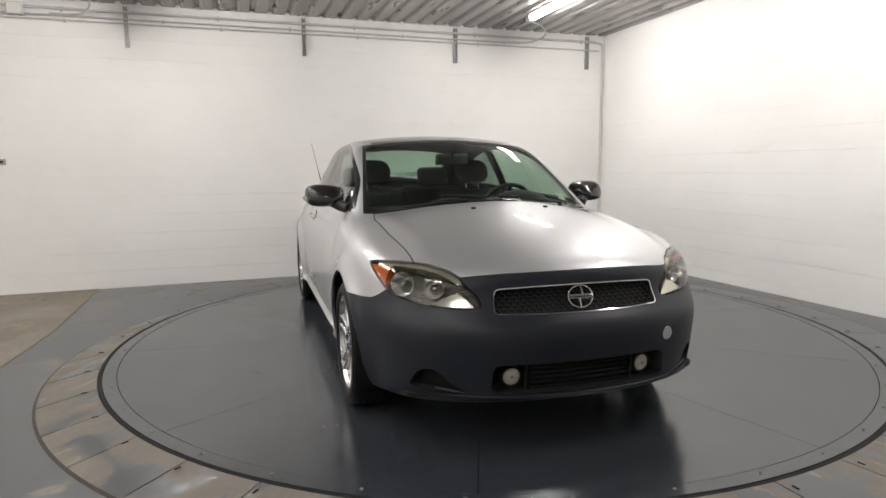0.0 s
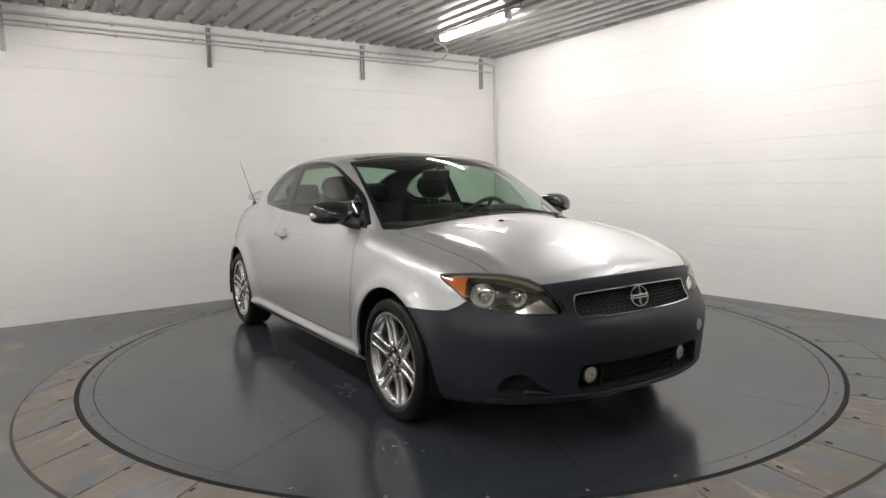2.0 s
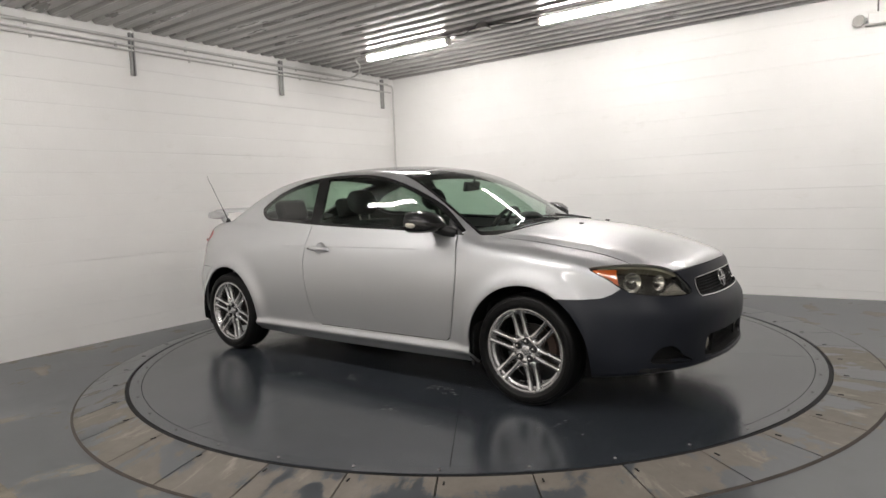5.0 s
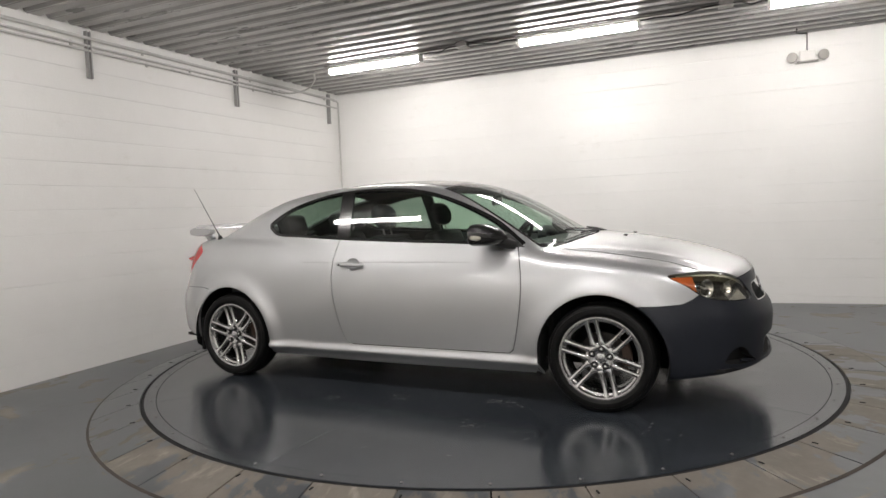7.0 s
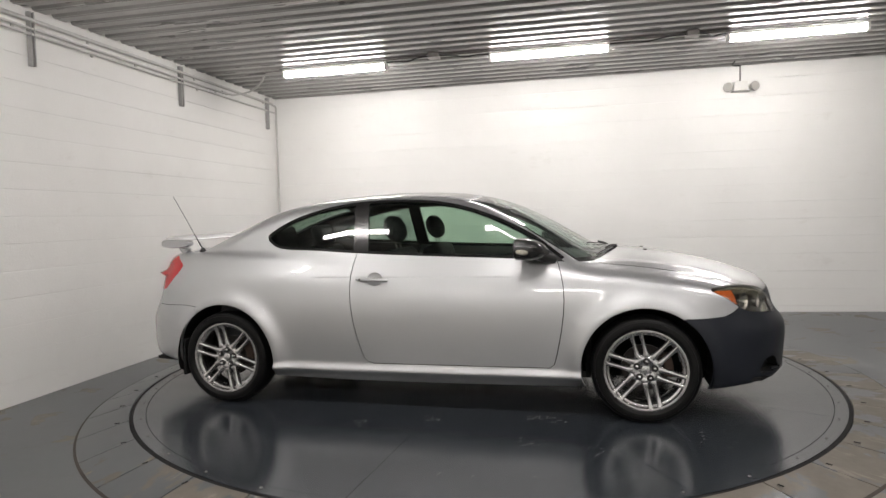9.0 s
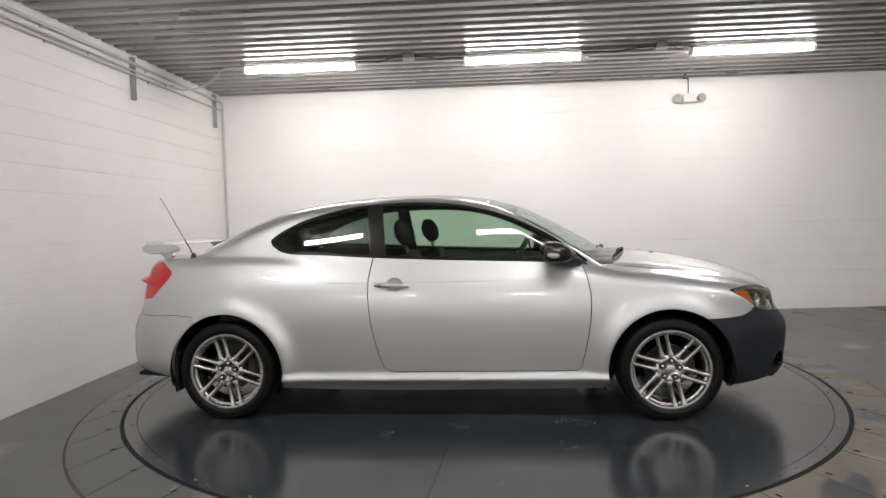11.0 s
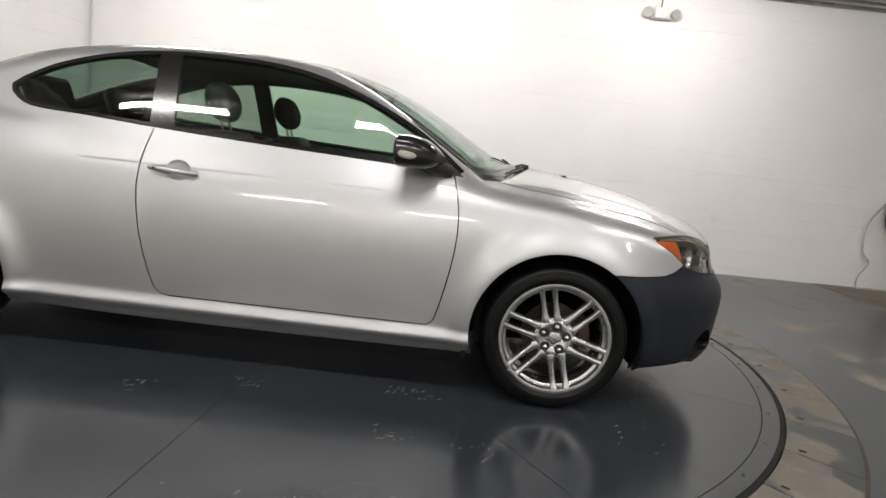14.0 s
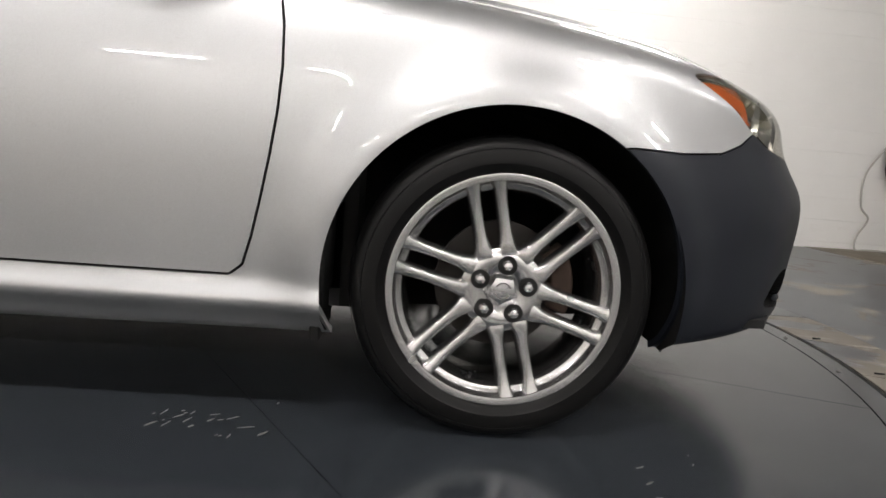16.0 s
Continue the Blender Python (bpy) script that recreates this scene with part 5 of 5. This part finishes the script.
build_sticker()
build_grille()
build_bumper_details()
for s in (-1, 1):
    build_headlamp(s)
    build_mirror(s)
    build_handle(s)
build_spoiler()
build_antenna()
build_wipers()
build_cabin()
build_underside()


# ---- turntable ----
def sector(r0, r1, a0, a1, z0, z1, n, tilt=None):
    """A flat piece of a ring from angle a0 to a1, with thickness; tilt gives the top at the outer edge."""
    bm = bmesh.new()
    rows = []
    for k in range(n + 1):
        a = a0 + (a1 - a0) * k / n
        c, s = math.cos(a), math.sin(a)
        zo = z1 if tilt is None else tilt(CX + r1 * c, CY + r1 * s)
        rows.append([bm.verts.new((CX + r * c, CY + r * s, z)) for r, z in ((r0, z1), (r1, zo), (r1, min(zo, z1) - (z1 - z0)), (r0, z0))])
    for u, v in zip(rows, rows[1:]):
        for i in range(4):
            bm.faces.new((u[i], u[(i + 1) % 4], v[(i + 1) % 4], v[i]))
    bm.faces.new(rows[0])
    bm.faces.new(rows[-1][::-1])
    bmesh.ops.recalc_face_normals(bm, faces=bm.faces)
    return bm


def paint_flakes():
    """Small pale chips and scratches where the deck paint has lifted."""
    rng = random.Random(8)
    bm = bmesh.new()
    for cx, cy, n, spread, ang in ((0.08, -0.90, 12, 0.06, 1.1), (0.76, -0.80, 22, 0.10, 0.9), (0.72, -1.25, 18, 0.10, 0.7), (1.05, -1.28, 9, 0.09, 0.8), (-0.33, -1.02, 9, 0.08, 0.9), (1.62, -1.0, 8, 0.16, 0.5), (0.3, -1.6, 5, 0.25, 0.9)):
        for _ in range(n):
            x, y = rng.gauss(cx, spread * 0.6), rng.gauss(cy, spread * 0.45)
            l, w, a = rng.uniform(0.003, 0.018), rng.uniform(0.0008, 0.003), rng.gauss(ang, 0.35)
            k = rng.randint(5, 7)
            m = Matrix.Translation((x, y, 0.0012)) @ Matrix.Rotation(a, 4, "Z")
            top = [m @ Vector((l * math.cos(6.283 * i / k) * rng.uniform(0.7, 1.1), w * math.sin(6.283 * i / k) * rng.uniform(0.6, 1.2), 0)) for i in range(k)]
            up = [bm.verts.new(v) for v in top]
            dn = [bm.verts.new((v.x, v.y, 0.0002)) for v in top]
            bm.faces.new(up)
            for i in range(k):
                bm.faces.new((up[i], dn[i], dn[(i + 1) % k], up[(i + 1) % k]))
    tagged(mesh_object("paint_flakes", bm, FLAKE, smooth=False), "pale chips and scratches in the deck paint", "paint flakes", kind="stuff")


table = thing("turntable", "round grey painted steel vehicle turntable with a worn apron", "turntable", at=(0, 0, 0))
gap = 0.0016
for k in range(10):
    a0, a1 = radians(13.5 + 36 * k), radians(49.5 + 36 * k)
    part("deck_plate", sector(0.45, 2.435, a0 + gap / 2.2, a1 - gap / 2.2, -0.02, 0.0, 20), DECK, table, smooth=False)
hubp = bmesh.new()
add_cyl(hubp, 0.447, 0.02, Matrix.Translation((CX, CY, -0.010)), 64)
part("centre_plate", hubp, DECK, table, smooth=False)
part("deck_edge", sector(2.439, 2.510, 0, 2 * math.pi, -0.02, 0.001, 160), DECK, table, smooth=False)
part("rubber_seal", sector(2.510, 2.531, 0, 2 * math.pi, -0.035, -0.003, 160), GAP, table, "black rubber seal round the deck", smooth=False)
part("deck_base", sector(0.02, 2.50, 0, 2 * math.pi, -0.055, -0.024, 96), LINER, table, smooth=False)
for k in range(40):
    a0, a1 = radians(3.5 + 9 * k), radians(12.5 + 9 * k)
    part("apron_plate", sector(2.536, R_APRON, a0 + 0.0014, a1 - 0.0014, -0.02, 0.0, 6, lambda x, y: floor_z(x, y) + 0.006), APRON, table, smooth=False)
    a = a0
    bolt = bmesh.new()
    bmesh.ops.create_cone(bolt, cap_ends=True, segments=10, radius1=0.008, radius2=0.005, depth=0.004, matrix=Matrix.Translation((CX + 2.467 * math.cos(a), CY + 2.467 * math.sin(a), 0.0035)))
    part("deck_bolt", bolt, STEEL, table, "small bright bolt head")
    clip = bmesh.new()
    am = a + 0.012
    add_box(clip, (0.030, 0.009, 0.005), Matrix.Translation((CX + 2.60 * math.cos(am), CY + 2.60 * math.sin(am), 0.002)) @ Matrix.Rotation(am, 4, "Z"))
    part("apron_clamp", clip, GAP, table, bevel=0.003)


edge = bmesh.new()
rows = []
for k in range(160):
    a = 2 * math.pi * k / 160
    rows.append([edge.verts.new((CX + r * math.cos(a), CY + r * math.sin(a), floor_z(CX + r * math.cos(a), CY + r * math.sin(a)) + h)) for r, h in ((R_APRON + 0.001, 0.006), (R_APRON + 0.006, 0.005), (R_APRON + 0.016, 0.0008))])
for k in range(160):
    u, v = rows[k], rows[(k + 1) % 160]
    for i in range(2):
        edge.faces.new((u[i], u[i + 1], v[i + 1], v[i]))
bmesh.ops.recalc_face_normals(edge, faces=edge.faces)
part("apron_edge", edge, RUSTY_EDGE, table, "dark rusty edge of the apron")
paint_flakes()


# ---- pipes, brackets, wiring and fittings ----
def conduit(name, pts, r, label, material=PIPE, group=""):
    pipe = thing(name, label, "pipe", group)
    part("pipe", add_tube(bmesh.new(), pts, r, 10), material, pipe)
    return pipe


def end_wall_services():
    x = XA + 0.03
    for k, (z, r) in enumerate(((2.808, 0.016), (2.742, 0.011), (2.700, 0.011))):
        y1 = 3.30 if k == 0 else (2.2 if k == 1 else 3.36)
        pts = [(x, y, z) for y in np.linspace(-6.6, y1, 12)]
        run = conduit("conduit", pts, r, "white painted conduit run along the wall under the ceiling", group="wall conduits")
        for y in np.linspace(-5.9, y1 - 0.2, 7):
            part("clip", box(XA + 0.001, XA + 0.012, y - 0.012, y + 0.012, z - r - 0.012, z + r + 0.012), PIPE, run, bevel=0.002)
    # conduit that leaves the wall and bends up to the lamps
    conduit("lamp_conduit", curve_points([(x, 2.1, 2.755), (x + 0.02, 2.32, 2.755), (x + 0.16, 2.48, 2.82), (x + 0.40, 2.30, 2.875), (-2.45, 1.99, 2.878), (-2.2, 1.96, 2.878)], 6), 0.011, "white conduit bent from the wall up to the ceiling lamps")
    conduit("corner_conduit", curve_points([(x, 3.30, 2.80), (x, 3.385, 2.79), (x + 0.005, 3.40, 2.74), (x + 0.005, 3.40, 2.4), (x + 0.005, 3.40, 0.6), (x + 0.005, 3.40, floor_z(x, 3.4) + 0.02)], 5), 0.013, "white conduit running down the room corner")
    rail_y = (-4.13, -2.31, -0.485, 1.345, 3.18)
    for y in rail_y:
        br = thing("strut_bracket", "short painted steel strut fixed upright to the wall", "bracket", "strut brackets", at=(XA, y, 2.66))
        part("channel", box(0.001, 0.006, -0.021, 0.021, -0.20, 0.21), STRUT, br)
        for s in (-1, 1):
            part("flange", box(0.006, 0.040, s * 0.019 - 0.002, s * 0.019 + 0.002, -0.20, 0.21), STRUT, br)
            part("lip", box(0.037, 0.041, s * 0.014 - 0.004, s * 0.014 + 0.004, -0.20, 0.21), STRUT, br)
    jb = thing("junction_box", "white junction box on the wall conduits", "junction box", at=(XA, -3.30, 2.78))
    part("box_body", box(0.001, 0.08, -0.07, 0.07, -0.06, 0.06), PIPE, jb, bevel=0.006)
    part("cover", box(0.08, 0.085, -0.06, 0.06, -0.05, 0.05), WHITE_PLASTIC, jb, bevel=0.002)
    conduit("branch_conduit", curve_points([(x + 0.04, -3.0, 2.75), (x + 0.05, -2.72, 2.76), (x + 0.18, -2.60, 2.83), (x + 0.35, -2.62, 2.88), (x + 0.7, -2.62, 2.885)], 6), 0.011, "white conduit bent from the wall to the ceiling")
    sw = thing("wall_switch", "small dark switch on the white wall", "switch", at=(XA, -3.56, 1.27))
    part("plate", box(0.001, 0.012, -0.05, 0.05, -0.03, 0.03), GREY_PLASTIC, sw, bevel=0.003)
    part("toggle", box(0.012, 0.04, -0.012, 0.03, -0.012, 0.012), BLACK_CABLE, sw, bevel=0.003)


def lamp_wiring():
    """Ceiling boxes and black leads between the battens."""
    for y in (1.945, -2.20):
        for x0, xb in ((-1.03, -0.46), (1.27, 2.02)):
            yy = y - 0.17
            jb = thing("ceiling_box", "galvanised junction box fixed under the ceiling", "junction box", "ceiling boxes", at=(xb, yy, ZC))
            part("box_body", box(-0.055, 0.055, -0.05, 0.05, -0.05, -0.001), STEEL, jb, bevel=0.004)
            part("cover", box(-0.06, 0.06, -0.055, 0.055, -0.056, -0.050), PIPE, jb, bevel=0.002)
            nxt = xb + 0.06
            end = 0.10 if x0 < 0 else 2.367
            for a, b in (((x0, y, 2.885), (xb - 0.055, yy, 2.872)), ((nxt, yy, 2.872), (end, y, 2.885))):
                a, b = Vector(a), Vector(b)
                pts = [a.lerp(b, 0.0), a.lerp(b, 0.25) + Vector((0, -0.03, -0.010)), a.lerp(b, 0.5) + Vector((0, 0.02, -0.016)), a.lerp(b, 0.75) + Vector((0, -0.02, -0.006)), b]
                lead = thing("lamp_lead", "black flexible lead between ceiling lamps", "cable", "lamp leads")
                part("cable", add_tube(bmesh.new(), curve_points(pts, 6), 0.007, 8), BLACK_CABLE, lead)
        conduit("ceiling_conduit", [(-2.2, y - 0.12, 2.884), (0, y - 0.12, 2.884), (3.4, y - 0.12, 2.884)], 0.010, "grey conduit along the ceiling beside the lamps", STEEL)


def emergency_light():
    em = thing("emergency_light", "white twin-head emergency light high on the wall", "emergency light", at=(2.80, YB, 2.655))
    part("housing", box(-0.075, 0.075, -0.075, -0.001, -0.055, 0.05), WHITE_PLASTIC, em, bevel=0.008)
    for s in (-1, 1):
        m = Matrix.Translation((s * 0.135, -0.055, -0.012)) @ Matrix.Rotation(radians(s * 25), 4, "Z")
        head = add_lathe(bmesh.new(), [(0.0, -0.040), (0.035, -0.038), (0.052, -0.034), (0.055, -0.02), (0.040, 0.02), (0.02, 0.035), (0.0, 0.036)], 24, m)
        hd = part("lamp_head", head, GREY_PLASTIC, em, "grey round lamp head")
        part("neck", add_tube(bmesh.new(), [(s * 0.07, -0.04, -0.005), (s * 0.10, -0.05, -0.008)], 0.014, 10), WHITE_PLASTIC, em)
    part("base_tray", box(-0.10, 0.10, -0.078, -0.004, -0.066, -0.056), GREY_PLASTIC, em, bevel=0.003)
    conduit("emergency_conduit", [(2.80, YB - 0.012, 2.70), (2.80, YB - 0.012, 2.80), (2.80, YB - 0.012, 2.895)], 0.007, "thin conduit down to the emergency light", STEEL)
    lead = thing("ceiling_lead", "dark lead crossing the ceiling sheet", "cable")
    part("cable", add_tube(bmesh.new(), curve_points([(2.80, YB - 0.02, 2.892), (2.70, YB - 0.10, 2.888), (2.68, YB - 0.30, 2.884)], 5), 0.008, 8), BLACK_CABLE, lead)


def hanging_tools():
    """Work lights, cords and bags that hang on the wall beyond the car."""
    hook = thing("wall_hook", "white hook strip on the wall", "hook", at=(5.56, YB, 1.20))
    part("strip", box(-0.02, 0.02, -0.012, -0.001, -0.10, 0.10), WHITE_PLASTIC, hook, bevel=0.003)
    part("peg", add_tube(bmesh.new(), [(0, -0.01, -0.08), (0, -0.06, -0.085), (0, -0.07, -0.06)], 0.006), STEEL, hook)
    bag = thing("tool_bag", "brown leather tool bag hanging on the wall", "bag", at=(5.60, YB - 0.09, 0.86))
    bm = bmesh.new()
    bmesh.ops.create_icosphere(bm, subdivisions=4, radius=1.0, matrix=Matrix.Diagonal((0.115, 0.075, 0.25, 1)))
    for v in bm.verts:
        n = noise.noise(v.co * 9)
        v.co.x += 0.02 * n - 0.06 * (v.co.z + 0.1)
        v.co.y += 0.012 * noise.noise(v.co * 13 + Vector((3, 1, 2)))
    part("bag_body", bm, BROWN_BAG, bag)
    for dx in (-0.03, 0.06):
        part("strap", add_tube(bmesh.new(), curve_points([(dx, 0, 0.18), (dx - 0.05, -0.01, 0.27), (dx + 0.02, 0, 0.33)], 5), 0.010, 8), BLACK_CABLE, bag)
    lamp = thing("clamp_lamp", "round pale clamp lamp shade hanging on the wall", "lamp", at=(5.76, YB - 0.13, 0.80))
    part("shade", add_lathe(bmesh.new(), [(0.03, 0.09), (0.05, 0.07), (0.10, 0.02), (0.125, -0.03), (0.128, -0.03), (0.10, 0.03), (0.05, 0.08)], 32, Matrix.Rotation(radians(-35), 4, "X") @ Matrix.Diagonal((1, 1, 0.85, 1))), GREY_PLASTIC, lamp)
    part("lamp_socket", add_tube(bmesh.new(), [(0, 0.06, 0.05), (0.0, 0.09, 0.13), (0.02, 0.10, 0.20)], 0.028, 10), BLACK_CABLE, lamp)
    part("clamp", add_tube(bmesh.new(), [(0.03, 0.10, 0.18), (0.06, 0.10, 0.26), (0.05, 0.11, 0.30)], 0.018, 8), STEEL, lamp)
    rng = random.Random(4)
    for k in range(9):
        cord = thing("extension_cord", "orange extension cord hung in loose loops", "cord", "orange cords")
        x0 = 5.63 + 0.022 * k + rng.uniform(-0.01, 0.01)
        drop = rng.uniform(0.30, 0.52)
        pts = [(x0, YB - 0.05, 0.86), (x0 - 0.05 + rng.uniform(-0.03, 0.03), YB - 0.08, 0.86 - drop * 0.5), (x0 + rng.uniform(-0.03, 0.05), YB - 0.06, 0.86 - drop), (x0 + 0.07, YB - 0.09, 0.86 - drop * 0.45), (x0 + 0.03, YB - 0.05, 0.86)]
        part("cord", add_tube(bmesh.new(), curve_points(pts, 6), 0.006, 6), ORANGE_CORD, cord)
    hose = thing("grey_hose", "grey hose hanging in a long loop down the wall", "hose")
    part("hose_body", add_tube(bmesh.new(), curve_points([(5.56, YB - 0.05, 1.06), (5.46, YB - 0.05, 0.95), (5.32, YB - 0.06, 0.72), (5.33, YB - 0.06, 0.45), (5.42, YB - 0.06, 0.33), (5.33, YB - 0.07, 0.17), (5.33, YB - 0.08, 0.05), (5.45, YB - 0.09, floor_z(5.4, 3.4) + 0.015), (5.7, YB - 0.12, floor_z(5.7, 3.3) + 0.012)], 6), 0.009, 8), GREY_PLASTIC, hose)
    can = thing("storage_bin", "black plastic bin standing on the floor by the wall", "bin", at=(6.0, YB - 0.32, floor_z(6.0, 3.13)))
    body = bmesh.new()
    rows = [[body.verts.new((sx * 0.24 * s, sy * 0.24 * s, z)) for sx, sy in ((-1, -1), (1, -1), (1, 1), (-1, 1))] for z, s in ((0.0, 0.86), (0.44, 1.0), (0.45, 1.07), (0.50, 1.07), (0.52, 1.0))]
    for a, b in zip(rows, rows[1:]):
        for i in range(4):
            body.faces.new((a[i], a[(i + 1) % 4], b[(i + 1) % 4], b[i]))
    body.faces.new(rows[0][::-1])
    body.faces.new(rows[-1])
    bmesh.ops.recalc_face_normals(body, faces=body.faces)
    part("bin_body", body, BLACK_TRIM, can, bevel=0.015)
    part("lid_handle", box(-0.06, 0.06, -0.012, 0.012, 0.515, 0.54), BLACK_CABLE, can, bevel=0.006)


end_wall_services()
lamp_wiring()
emergency_light()
hanging_tools()


# ---- block courses on the two walls that are seen ----
def block_courses():
    rng = random.Random(11)
    h = 0.2032
    z, row = -0.11, 0
    while z < ZC - 0.02:
        z1 = min(z + h, ZC + 0.05)
        for wall, along0, along1 in (("wall_west", YF, YB), ("wall_north", XA, XE)):
            bm = bmesh.new()
            n = 90
            rings = []
            for k in range(n + 1):
                a = along0 + (along1 - along0) * k / n
                filled = noise.noise(Vector((a * 0.45, row * 7.3, 2.0 if wall == "wall_west" else 9.0)))
                dj = 0.0006 + 0.006 * max(0.0, filled - (0.18 if wall == 'wall_west' else 0.02))
                g = 0.0006 + 0.35 * dj
                depth = 0.001 * noise.noise(Vector((a * 2.1, row * 1.7, 5.0)))
                sec = ((0.004 + depth + dj * 0.5, z + 0.0003), (depth + dj * 0.5, z + g), (depth + dj * 0.2, z + g + 0.004), (depth, z + g + 0.012), (depth, z1 - g - 0.012), (depth + dj * 0.2, z1 - g - 0.004), (depth + dj * 0.5, z1 - g), (0.004 + depth + dj * 0.5, z1 - 0.0003))
                if wall == "wall_west":
                    rings.append([bm.verts.new((XA - d, a, zz)) for d, zz in sec])
                else:
                    rings.append([bm.verts.new((a, YB + d, zz)) for d, zz in sec])
            for u, v in zip(rings, rings[1:]):
                for i in range(7):
                    bm.faces.new((u[i], u[i + 1], v[i + 1], v[i]))
            bmesh.ops.recalc_face_normals(bm, faces=bm.faces)
            ob = part("block_course", bm, WALL, WALLS[wall])
            me = ob.data
            want = Vector((1, 0, 0)) if wall == "wall_west" else Vector((0, -1, 0))
            if me.polygons[3].normal.dot(want) < 0:
                me.flip_normals()
        z += h
        row += 1


block_courses()
